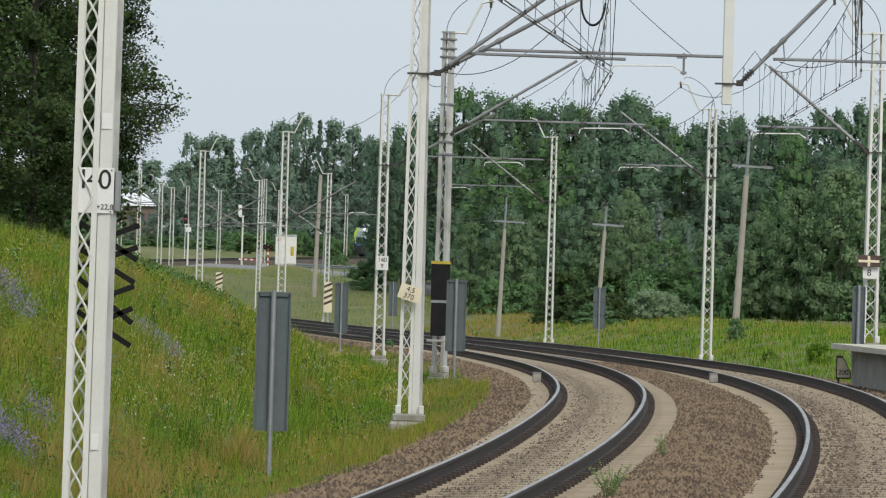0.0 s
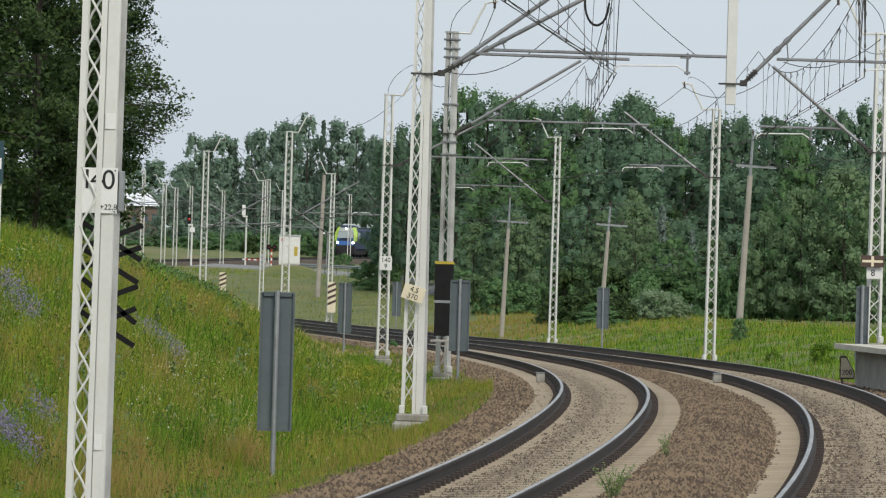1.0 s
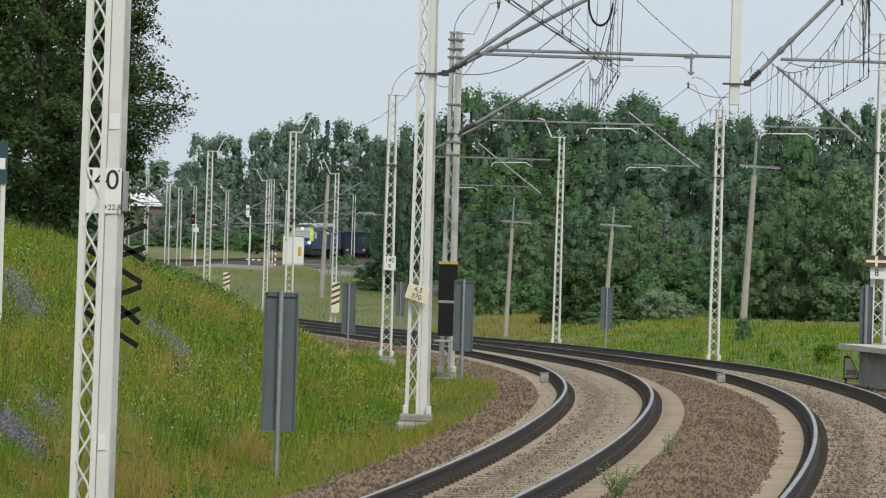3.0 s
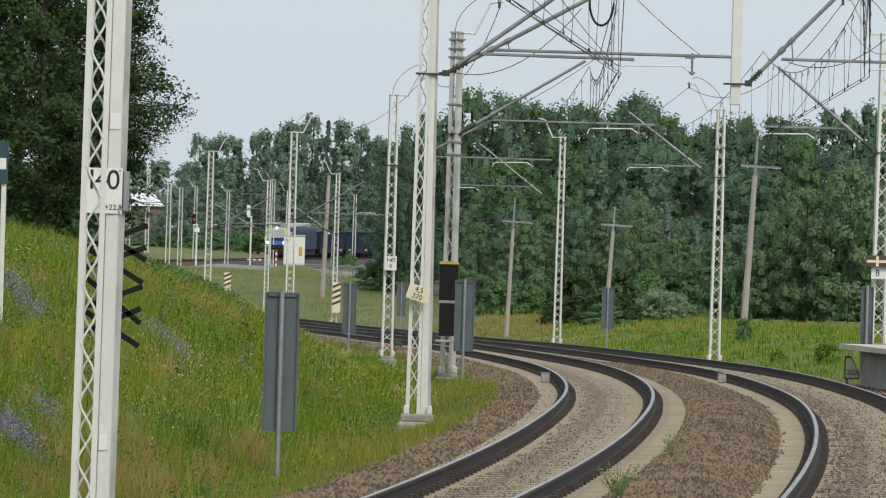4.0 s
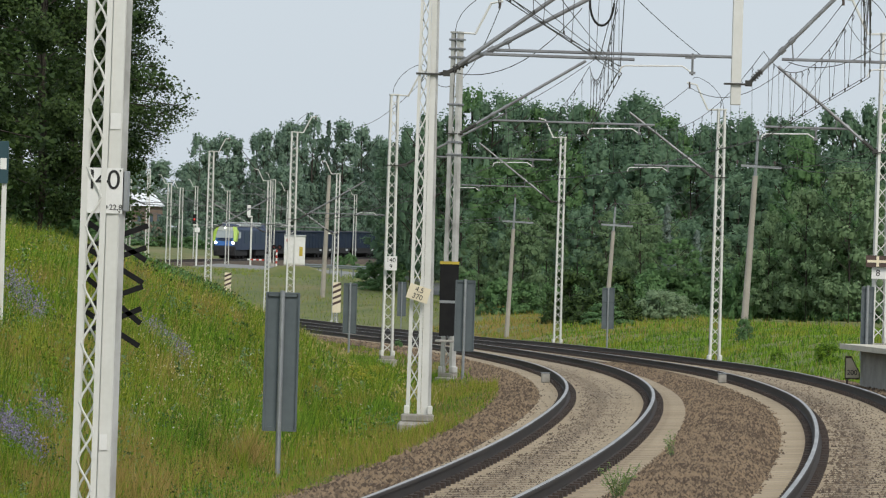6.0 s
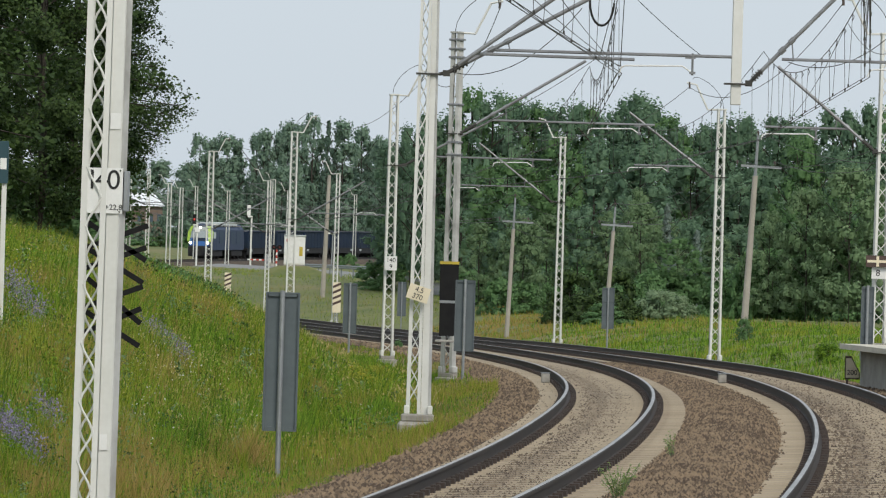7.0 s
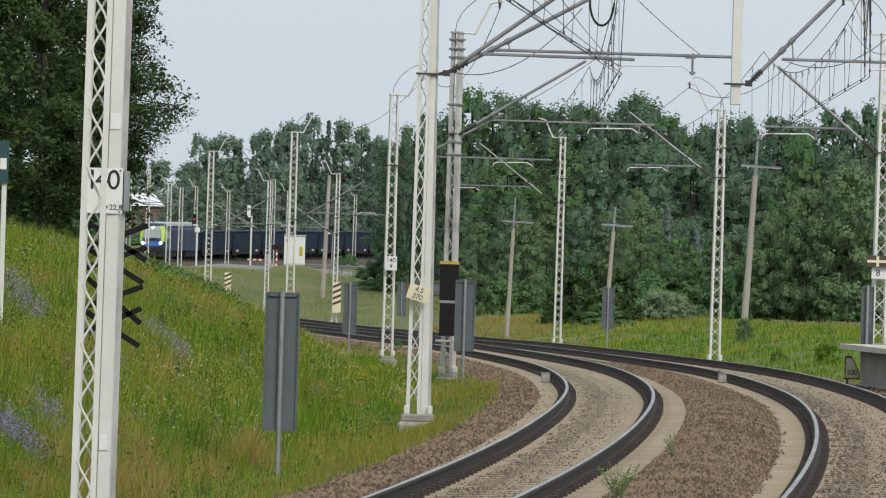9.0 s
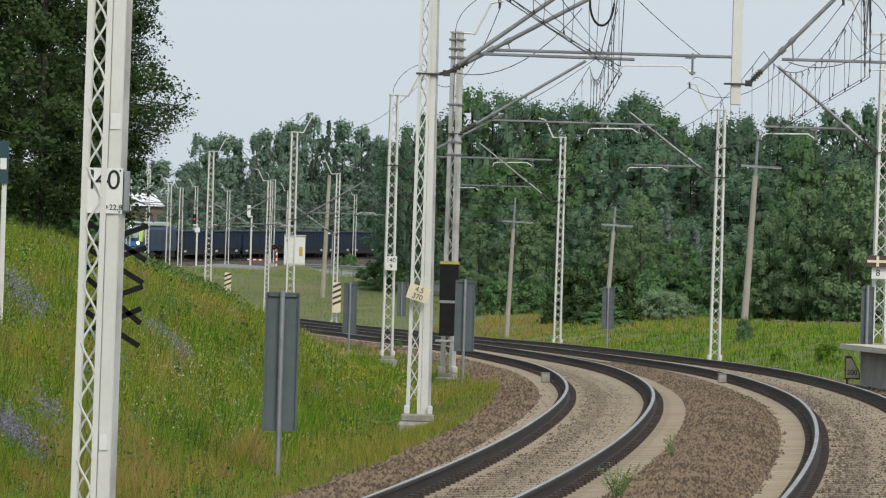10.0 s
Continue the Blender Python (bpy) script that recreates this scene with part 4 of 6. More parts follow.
# ---- the level crossing far down the line ----
def crossing():
    a = Vector((-12.36, 470.0, 1.91))
    e = thing("relay_cabinet", pose(a.x, a.y, a.z), "white relay cabinet with a yellow notice", "cabinet")
    k = 0.047
    part("plinth", box(B(), -18 * k, 19 * k, -0.38, 0.58, -0.10, 0.06, 0.01), M_CONC, e)
    mound = B()
    rings = [[mound.verts.new((a.x + 0.02 + r * math.cos(i * math.pi / 10), a.y + 0.1 + 1.6 * r * math.sin(i * math.pi / 10), z + 0.04 * math.sin(i * 2.1))) for i in range(20)]
             for r, z in ((1.25, 1.85), (2.6, 1.35), (5.0, 0.55), (9.0, -0.6))]
    for lo, hi in zip(rings[1:], rings):
        for i in range(20):
            mound.faces.new((lo[i], lo[(i + 1) % 20], hi[(i + 1) % 20], hi[i]))
    mound.faces.new(rings[0])
    me = bpy.data.meshes.new("grass_mound")
    mound.to_mesh(me)
    mound.free()
    me.materials.append(M_SOIL)
    tagged(new("grass_mound", me), "low grassy mound under the relay cabinet", "ground", kind="structure")
    bm = B()
    box(bm, -18 * k, 19 * k, -0.4, 0.6, 0.06, 52 * k, 0.03)
    b = part("body", bm, M_PLATE, e)
    bm = B()
    box(bm, -19 * k, 20 * k, -0.5, 0.7, 52 * k, 54 * k, 0.02)
    part("roof", bm, M_ROOF, e)
    for x0, x1 in ((-17 * k, -1 * k), (0.5 * k, 17.5 * k)):
        bm = B()
        box(bm, x0, x1, -0.43, -0.401, 3 * k, 49 * k, 0.01)
        d = part("door", bm, M_PLATE, b)
    bm = B()
    box(bm, 9 * k, 15 * k, -0.445, -0.431, 17 * k, 33 * k)
    part("notice", bm, M_YELLOW, d, "yellow notice")
    bm = B()
    box(bm, -14 * k, -9 * k, -0.445, -0.431, 42 * k, 47 * k)
    part("badge", bm, M_RED, d, "small red badge")
    # road signal with red and white post
    a = Vector((-15.29, 520.0, 1.70))
    s = thing("crossing_signal", pose(a.x, a.y, a.z), "road crossing signal on a red and white post", "signal")
    k = 0.052
    for i in range(6):
        bm = B()
        rod(bm, (0, 0, i * 5 * k), (0, 0, (i + 1) * 5 * k), 0.08, 8)
        part("post_band", bm, M_RED if i % 2 else M_PLATE, s)
    for sx in (-1, 1):
        bm = B()
        rod(bm, (sx * 5 * k, -0.02, 34 * k), (sx * 5 * k, 0.1, 34 * k), 0.24, 14)
        h = part("lamp_head", bm, M_BLACK, s)
        bm = B()
        rod(bm, (sx * 5 * k, -0.03, 34 * k), (sx * 5 * k, -0.021, 34 * k), 0.09, 10)
        part("lens", bm, M_LENS, h, "dark red lens")
    bm = B()
    box(bm, -5 * k, 5 * k, 0.0, 0.06, 33 * k, 35 * k)
    part("arm", bm, M_BLACK, s)
    # lifting barrier
    a = Vector((-18.94, 560.0, 2.19))
    g = thing("barrier", pose(a.x, a.y, a.z), "red and white barrier boom beside a grey drive box", "barrier")
    for i in range(6):
        bm = B()
        box(bm, -0.4 + i * 0.28, -0.4 + (i + 1) * 0.28, -0.04, 0.04, 0.0, 0.14)
        part("boom_piece", bm, M_RED if i % 2 else M_PLATE, g)
    bm = B()
    box(bm, 1.3, 1.75, -0.3, 0.3, -0.6, 0.7, 0.03)
    part("drive_box", bm, M_GALV, g)
    # main signals
    for base, top, red in (((-26.16, 600.0, 1.45), (-26.43, 600.0, 6.61), True), ((-20.75, 610.0, 2.10), (-21.05, 610.0, 7.83), False)):
        b, t = Vector(base), Vector(top)
        s = thing("main_signal", Matrix.Translation(b), "white signal post with a small lamp head", "signal", "far signals")
        h = t.z - b.z
        bm = B()
        rod(bm, (0, 0, -0.5), (0, 0, h * 0.82), 0.10, 8)
        part("post", bm, M_WHITE, s)
        bm = B()
        box(bm, -0.42, 0.12, -0.15, 0.15, h * 0.82, h * 0.85)
        part("bracket", bm, M_WHITE, s)
        bm = B()
        box(bm, -0.52, -0.12, -0.12, 0.12, h * 0.85, h * 1.05, 0.05)
        c = part("lamp_head", bm, M_BLACK if red else M_PLATE, s)
        if red:
            bm = B()
            rod(bm, (-0.32, -0.15, h * 0.95), (-0.32, -0.121, h * 0.95), 0.11, 10)
            part("lamp", bm, M_REDLAMP, c, "lit red lamp")
            bm = B()
            box(bm, -0.25, 0.3, -0.16, -0.101, h * 0.68, h * 0.78, 0.03)
            part("plate", bm, M_PLATE, s)
    # road to the crossing and its guard rail
    pts = [(-27.18, 600.0, 1.42), (-17.05, 545.0, 1.31), (-11.13, 500.0, 1.13), (-6.69, 470.0, 1.04), (-0.93, 430.0, 0.11), (9.19, 420.0, -0.37)]
    verts, faces = [], []
    ext = [Vector(p) for p in pts]
    for i, p in enumerate(ext):
        d = (ext[min(i + 1, len(ext) - 1)] - ext[max(i - 1, 0)])
        n = Vector((-d.y, d.x, 0)).normalized() * 3.4
        for q in (p + n, p - n):
            verts += [(q.x, q.y, p.z + (0.30 if q.y > p.y else -0.55)), (q.x, q.y, p.z - 3.0)]
    for i in range(len(ext) - 1):
        a = i * 4
        faces += [(a, a + 2, a + 6, a + 4), (a, a + 4, a + 5, a + 1), (a + 2, a + 3, a + 7, a + 6)]
    tagged(new("road", mesh_of("road", verts, faces, M_ASPHALT)), "narrow grey asphalt road to the level crossing", "road", kind="structure")
    g = thing("guard_rail", pose(0, 0, 0), "galvanised steel guard rail beside the road", "guard rail")
    a, b = Vector((-13.49, 485.0, 2.02)), Vector((-5.23, 455.0, 1.94))
    bm = B()
    for dz in (0.0, -0.16):
        tube(bm, [a + Vector((0, 0, dz)), b + Vector((0, 0, dz))], 0.085, 6)
    part("beam", bm, M_GALV, g)
    for i in range(9):
        p = a.lerp(b, i / 8)
        bm = B()
        box(bm, p.x - 0.05, p.x + 0.05, p.y + 0.09, p.y + 0.16, p.z - 1.9, p.z)
        part("post", bm, M_GALV, g)
    b = Vector((-11.82, 600.0, 1.88))
    lp = thing("street_lamp", Matrix.Translation(b), "thin grey lamp post with a small pale head", "street lamp")
    bm = B()
    rod(bm, (0, 0, -1.0), (0.1, 0, 3.3), 0.07, 8)
    part("post", bm, M_GALV, lp)
    bm = B()
    box(bm, -0.45, 0.35, -0.15, 0.15, 3.3, 3.48, 0.04)
    part("head", bm, M_PLATE, lp)
    for hx, hz in ((-48.27, 7.4), (-46.68, 7.0), (-45.09, 7.5), (-43.67, 8.2)):
        tree("far_deep", hx, 885, hz, 1.6)
    # house beyond
    c = Vector((-47.11, 900.0, 8.38))
    k = 0.09
    h = thing("house", pose(c.x, c.y, c.z, 0, 0, 12), "brown-gabled house with a pale metal roof among trees", "house")
    bm = B()
    box(bm, -26 * k, 26 * k, 0, 8, -9, 20 * k)
    w = part("wall", bm, M_BRICK, h)
    bm = B()
    vs = [bm.verts.new(v) for v in ((-29 * k, -0.6, 20 * k), (29 * k, -0.6, 20 * k), (29 * k, 8.6, 20 * k), (-29 * k, 8.6, 20 * k), (-29 * k, 4, 43 * k), (17 * k, 4, 43 * k))]
    for f in ((0, 1, 5, 4), (2, 3, 4, 5), (1, 2, 5), (3, 0, 4), (3, 2, 1, 0)):
        bm.faces.new([vs[i] for i in f])
    part("roof", bm, M_PALEROOF, h, "pale metal roof")
    for x in (-15, 5, 20):
        bm = B()
        box(bm, (x - 4) * k, (x + 4) * k, -0.05, 0.1, -8 * k, 6 * k)
        part("window", bm, M_GLASS, h)


M_BRICK = mat("brown_brick", (0.20, 0.15, 0.12), (0.16, 0.12, 0.10), rough=0.9)
M_PALEROOF = mat("pale_sheet_roof", (0.80, 0.82, 0.84), (0.70, 0.72, 0.75), rough=0.4)


# ---- trees ----
RNG = np.random.default_rng(7)


def leaves(points, size, flat=0.35, aspect=1.6, skin=None):
    """A leaf quad at each point, turned at random, or loosely along the skin of its clump."""
    n = len(points)
    d = RNG.normal(size=(n, 3))
    d /= np.linalg.norm(d, axis=1)[:, None]
    if skin is not None:
        d = d * 0.62 + skin
        d /= np.linalg.norm(d, axis=1)[:, None]
    u = RNG.normal(size=(n, 3))
    u[:, 2] *= flat
    u -= (u * d).sum(1)[:, None] * d
    u /= np.linalg.norm(u, axis=1)[:, None] + 1e-9
    v = np.cross(d, u)
    s = size * RNG.uniform(0.6, 1.3, (n, 1))
    q = np.stack([points - u * s * aspect * 0.5, points + v * s * 0.5, points + u * s * aspect * 0.5, points - v * s * 0.5], axis=1)
    if skin is None:
        return q
    face = np.cross(q[:, 1] - q[:, 0], q[:, 2] - q[:, 0])
    turned = (face * skin).sum(1) < 0
    q[turned] = q[turned][:, ::-1]
    return q


def round_shading(me, skin):
    """Normals that follow the rounded clumps rather than each leaf."""
    k = skin / (np.linalg.norm(skin, axis=1)[:, None] + 1e-9) + RNG.normal(0, 0.22, skin.shape)
    k /= np.linalg.norm(k, axis=1)[:, None]
    me.normals_split_custom_set_from_vertices(k.tolist())
    return me


def crown_points(n, lobes, lobe_r, shape, seed, tall=0.34):
    """Points gathered on the skins of many lobes inside a unit crown (radius 1, height 0 to 1)."""
    r = np.random.default_rng(seed)
    c = []
    while len(c) < lobes:
        h = r.uniform(0.02, 1.0)
        w = shape(h)
        a, k = r.uniform(0, 2 * math.pi), math.sqrt(r.uniform(0.08, 1.0))
        c.append((w * k * math.cos(a), w * k * math.sin(a), h))
    c = np.array(c)
    pick = c[r.integers(0, lobes, n)]
    d = r.normal(size=(n, 3))
    d /= np.linalg.norm(d, axis=1)[:, None]
    d[:, 2] = np.where(d[:, 2] < -0.3, -d[:, 2] * 0.6, d[:, 2])
    rad = lobe_r * r.uniform(0.35, 1.0, (n, 1)) ** 0.5 * r.uniform(0.7, 1.25, (n, 1))
    return pick + d * rad * np.array([1, 1, tall]), d, c


def lobe_quads(centres, lobe_r, seed, tall=0.36):
    """Small closed uneven bodies at the lobes' hearts: six quads each on a rounded cube."""
    r = np.random.default_rng(seed)
    corner = np.array([(x, y, z) for x in (-1, 1) for y in (-1, 1) for z in (-1, 1)]) / 1.73
    side = np.array([(0, 1, 3, 2), (4, 6, 7, 5), (0, 4, 5, 1), (2, 3, 7, 6), (0, 2, 6, 4), (1, 5, 7, 3)])
    k = len(centres)
    v = corner[None] * r.uniform(0.55, 1.25, (k, 8, 1)) * lobe_r * 0.52 * np.array([1, 1, tall])
    q = (centres[:, None] + v)[:, side].reshape(-1, 4, 3)
    n = (v[:, side] / np.array([1, 1, tall])).reshape(-1, 4, 3)
    return q, n


def round_shape(h):
    return math.sqrt(max(0.0, 1 - ((h - 0.42) / 0.6) ** 2)) * 0.95


def tall_shape(h):
    return min(1.0, h * 3 + 0.25) * (1 - max(0, h - 0.35) / 0.75) ** 0.8


def spruce_shape(h):
    return (1 - h) ** 0.9 * (0.75 + 0.25 * math.sin(h * 60)) + 0.02


def bush_shape(h):
    return math.sqrt(max(0.0, 1 - (h * 0.95) ** 2))


KINDS = {}
for name, shape, n, lobes, lr, size, slim, material in (
        ("round", round_shape, 4200, 100, 0.25, 0.055, 4.5, M_LEAF_MID), ("deep", round_shape, 3700, 92, 0.27, 0.056, 4.5, M_LEAF_FAR), ("tall", tall_shape, 3700, 104, 0.24, 0.054, 4.5, M_LEAF_FAR),
        ("birch", tall_shape, 4600, 130, 0.19, 0.048, 4.0, M_LEAF_OLIVE), ("willow", bush_shape, 4200, 70, 0.22, 0.06, 1.4, M_LEAF_WILLOW), ("bush", bush_shape, 2600, 50, 0.26, 0.085, 1.6, M_LEAF_MID),
        # thicket: dark leaf colour stands for the shade under the wood's edge
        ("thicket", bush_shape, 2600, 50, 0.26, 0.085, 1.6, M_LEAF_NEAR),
        ("herb", bush_shape, 3000, 50, 0.25, 0.06, 1.2, M_LUSH), ("spruce", spruce_shape, 3600, 130, 0.13, 0.10, 7.0, M_NEEDLE), ("blue", spruce_shape, 3200, 120, 0.13, 0.085, 4.0, M_BLUESPRUCE),
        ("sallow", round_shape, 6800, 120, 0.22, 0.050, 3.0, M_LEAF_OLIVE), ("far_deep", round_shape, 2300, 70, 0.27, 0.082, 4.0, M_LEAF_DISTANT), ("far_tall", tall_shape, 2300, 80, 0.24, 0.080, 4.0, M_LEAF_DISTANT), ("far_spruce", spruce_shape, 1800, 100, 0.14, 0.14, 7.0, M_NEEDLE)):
    for v in range(2):
        p, skin, hearts = crown_points(n, lobes, lr, shape, 11 * v + len(name) * 5, 0.34 if slim > 2 else 0.8)
        out = p * np.array([1, 1, 0.0]) + np.array([0, 0, 0.25])
        skin = skin * 0.75 + 0.45 * out
        q = leaves(p * np.array([1, 1, slim]), size, skin=skin)
        q[:, :, 2] /= slim
        body, nrm = lobe_quads(hearts, lr, v + 5, 0.36 if slim > 2 else 0.8)
        normals = np.concatenate([nrm.reshape(-1, 3) / lr * 0.75 + 0.45 * np.repeat(body.mean(1) * np.array([1, 1, 0]) + np.array([0, 0, 0.25]), 4, axis=0), np.repeat(skin, 4, axis=0)])
        KINDS[name, v] = round_shading(tri_mesh("crown", np.concatenate([body, q]), material), normals)


def trunk_mesh():
    bm = B()
    tube(bm, [(0, 0, -0.06), (0.01, 0.0, 0.25), (-0.01, 0.01, 0.6), (0.0, 0.0, 0.92)], 0.008, 6)
    for k in range(9):
        a, z = k * 2.4, 0.28 + 0.06 * k
        tube(bm, [(0, 0, z), (0.10 * math.cos(a), 0.10 * math.sin(a), z + 0.07), (0.19 * math.cos(a), 0.19 * math.sin(a), z + 0.16)], 0.003, 4)
    me = bpy.data.meshes.new("trunk")
    bm.to_mesh(me)
    bm.free()
    me.materials.append(M_BARK)
    return me


TRUNK = trunk_mesh()
TREE_LABEL = {"round": "broad green deciduous tree in full leaf", "deep": "dark green deciduous tree in the wood's edge", "tall": "tall dark green tree of the wood",
              "sallow": "broad olive-green sallow with fine drooping foliage", "birch": "slender birch with fine hanging foliage", "willow": "grey-green willow shrub in full leaf", "bush": "green leafy shrub at the wood's foot",
              "thicket": "dense shrub at the foot of the wood, shade put into its leaf colour", "herb": "fresh green leafy herb clump in the grass",
              "spruce": "dark narrow spruce standing among deciduous trees", "blue": "pale blue-green spruce among deciduous trees"}
CLEAR = {"sallow": 0.05, "round": 0.16, "deep": 0.14, "tall": 0.12, "birch": 0.14, "willow": 0.0, "bush": 0.0, "thicket": 0.0, "herb": 0.0, "spruce": 0.05, "blue": 0.04, "far_deep": 0.0, "far_tall": 0.0, "far_spruce": 0.0}
# far deep and tall crowns wear the leaf colour paled for haze
for k in ("deep", "tall", "spruce"):
    TREE_LABEL["far_" + k] = "distant " + TREE_LABEL[k]


def tree(kind, x, y, top, radius, group="trees of the wood"):
    z = float(ground(x, y))
    h = max(0.35, top - z)
    shrub = kind in ("willow", "bush", "thicket", "herb")
    e = thing("shrub" if shrub else "tree", pose(x, y, z, 0, 0, float(RNG.uniform(0, 360))), TREE_LABEL[kind], "shrub" if shrub else "tree", "shrubs" if shrub else group)
    part("trunk", TRUNK, None, e, at=Matrix.Diagonal((h * 0.9, h * 0.9, h, 1)))
    c = CLEAR[kind]
    part("crown", KINDS[kind, int(RNG.integers(0, 2))], None, e, at=Matrix.Translation((0, 0, h * c)) @ Matrix.Diagonal((radius, radius, h * (1 - c), 1)))


def row(xs, y, depth, tops, step, radius, kinds, low=0.9, high=1.03):
    """Trees side by side at about one distance, their tops following a skyline."""
    x = xs[0]
    while x < xs[-1]:
        yy = y + float(RNG.uniform(-depth, depth))
        t = float(np.interp(x, xs, tops)) * float(RNG.uniform(low, high))
        kind = kinds[int(RNG.integers(0, len(kinds)))]
        tree(kind, x, yy, t, radius * float(RNG.uniform(0.8, 1.2)) * (0.62 if "spruce" in kind else 1.0))
        x += step * float(RNG.uniform(0.75, 1.25))


def build_woods():
    mix = ["deep", "tall", "round", "tall", "deep"]
    # high back row of the wood
    row([-3.85, -0.89, 1.63, 5.93, 10.69, 14.97, 19.74, 22.75, 24.87, 28.76, 33.03, 37.33], 432, 10,
        [11.64, 13.66, 15.33, 15.46, 14.44, 15.30, 13.97, 14.06, 15.07, 14.54, 15.66, 15.44], 1.5, 2.6, mix, 0.92, 1.0)
    row([1.26, 8.32, 20.18, 34.37], 395, 9, [10.24, 11.24, 11.12, 12.41], 3.4, 2.8, mix, 0.85, 1.06)
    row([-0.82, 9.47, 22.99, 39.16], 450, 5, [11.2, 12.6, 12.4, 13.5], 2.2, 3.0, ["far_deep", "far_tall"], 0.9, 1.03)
    # lower front edge
    row([2.34, 6.27, 11.34, 17.18, 22.17, 31.58], 362, 8, [4.92, 6.85, 6.82, 4.64, 8.04, 8.32], 1.9, 2.0, ["birch", "round", "deep", "birch"], 0.8, 1.05)
    row([10.67, 15.20, 20.05, 28.46], 325, 6, [1.67, 2.45, 3.90, 4.80], 1.5, 1.5, ["round", "bush", "deep", "bush"], 0.8, 1.1)
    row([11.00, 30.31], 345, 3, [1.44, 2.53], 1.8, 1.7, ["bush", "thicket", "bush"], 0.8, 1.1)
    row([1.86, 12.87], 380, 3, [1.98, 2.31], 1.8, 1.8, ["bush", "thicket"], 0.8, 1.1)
    row([3.50, 11.59], 352, 4, [1.36, 0.90], 1.5, 1.4, ["bush", "deep", "bush"], 0.7, 1.1)
    for kind, x, y, t, r in (("willow", 11.91, 308, 1.15, 1.55), ("willow", 11.20, 312, 0.64, 1.1), ("willow", 12.99, 310, 0.92, 1.1), ("blue", 13.44, 340, 6.26, 1.1), ("blue", 15.18, 338, 4.73, 1.0),
                             ("round", 13.72, 330, 4.21, 2.0), ("birch", 11.84, 345, 7.16, 1.7), ("sallow", 22.9, 318, 8.2, 2.5), ("sallow", 20.6, 320, 7.0, 1.9), ("sallow", 18.6, 322, 5.2, 1.6), ("sallow", 25.2, 322, 7.4, 2.0), ("sallow", 5.0, 352, 5.4, 1.8), ("sallow", 11.9, 340, 6.2, 1.7),
                             ("bush", 8.00, 296, -0.53, 0.8), ("bush", 9.42, 290, -0.22, 0.7), ("herb", 11.39, 190, -0.29, 0.34), ("herb", 12.01, 175, 0.25, 0.5),
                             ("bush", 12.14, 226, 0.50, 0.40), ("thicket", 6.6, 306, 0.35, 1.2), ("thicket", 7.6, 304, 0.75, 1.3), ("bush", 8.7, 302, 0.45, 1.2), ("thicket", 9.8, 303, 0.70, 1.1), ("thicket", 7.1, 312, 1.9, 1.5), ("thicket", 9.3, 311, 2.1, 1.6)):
        tree(kind, x, y, t, r)
    # trees where the line comes out of the wood
    row([-4.78, -3.94, -1.55, 6.08], 548, 10, [6.67, 9.73, 12.29, 12.79], 1.6, 2.3, ["deep", "round", "tall"], 0.9, 1.06)
    row([-3.74, -1.95, 3.54], 455, 8, [2.11, 3.56, 3.29], 1.7, 1.5, ["bush", "deep", "round"], 0.8, 1.1)
    for x, y, t, r in ((-10.46, 640, 3.06, 1.1), (-11.92, 650, 2.83, 0.8), (-5.3, 440, 2.2, 1.5), (-3.9, 446, 2.7, 1.6), (-4.9, 436, 1.1, 1.3)):
        tree("bush", x, y, t, r)
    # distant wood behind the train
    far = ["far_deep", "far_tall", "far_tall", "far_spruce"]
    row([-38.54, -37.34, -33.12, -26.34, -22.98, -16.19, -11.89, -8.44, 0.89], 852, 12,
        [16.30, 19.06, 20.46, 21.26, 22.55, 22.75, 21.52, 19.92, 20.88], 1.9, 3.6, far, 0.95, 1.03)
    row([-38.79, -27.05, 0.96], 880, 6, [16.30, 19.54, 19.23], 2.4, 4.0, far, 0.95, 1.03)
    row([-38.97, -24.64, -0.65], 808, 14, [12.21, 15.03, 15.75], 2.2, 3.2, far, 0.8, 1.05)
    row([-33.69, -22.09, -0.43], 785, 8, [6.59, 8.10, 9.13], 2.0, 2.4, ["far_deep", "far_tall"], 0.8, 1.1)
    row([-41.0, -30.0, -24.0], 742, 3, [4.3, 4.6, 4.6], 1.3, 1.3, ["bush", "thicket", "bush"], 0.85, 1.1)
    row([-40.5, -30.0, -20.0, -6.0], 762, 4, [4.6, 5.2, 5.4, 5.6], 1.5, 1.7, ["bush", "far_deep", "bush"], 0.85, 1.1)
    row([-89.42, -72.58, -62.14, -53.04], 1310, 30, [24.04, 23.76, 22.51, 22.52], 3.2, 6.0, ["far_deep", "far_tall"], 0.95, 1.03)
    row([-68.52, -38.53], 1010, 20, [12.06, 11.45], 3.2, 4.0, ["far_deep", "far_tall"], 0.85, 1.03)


build_woods()
crossing()


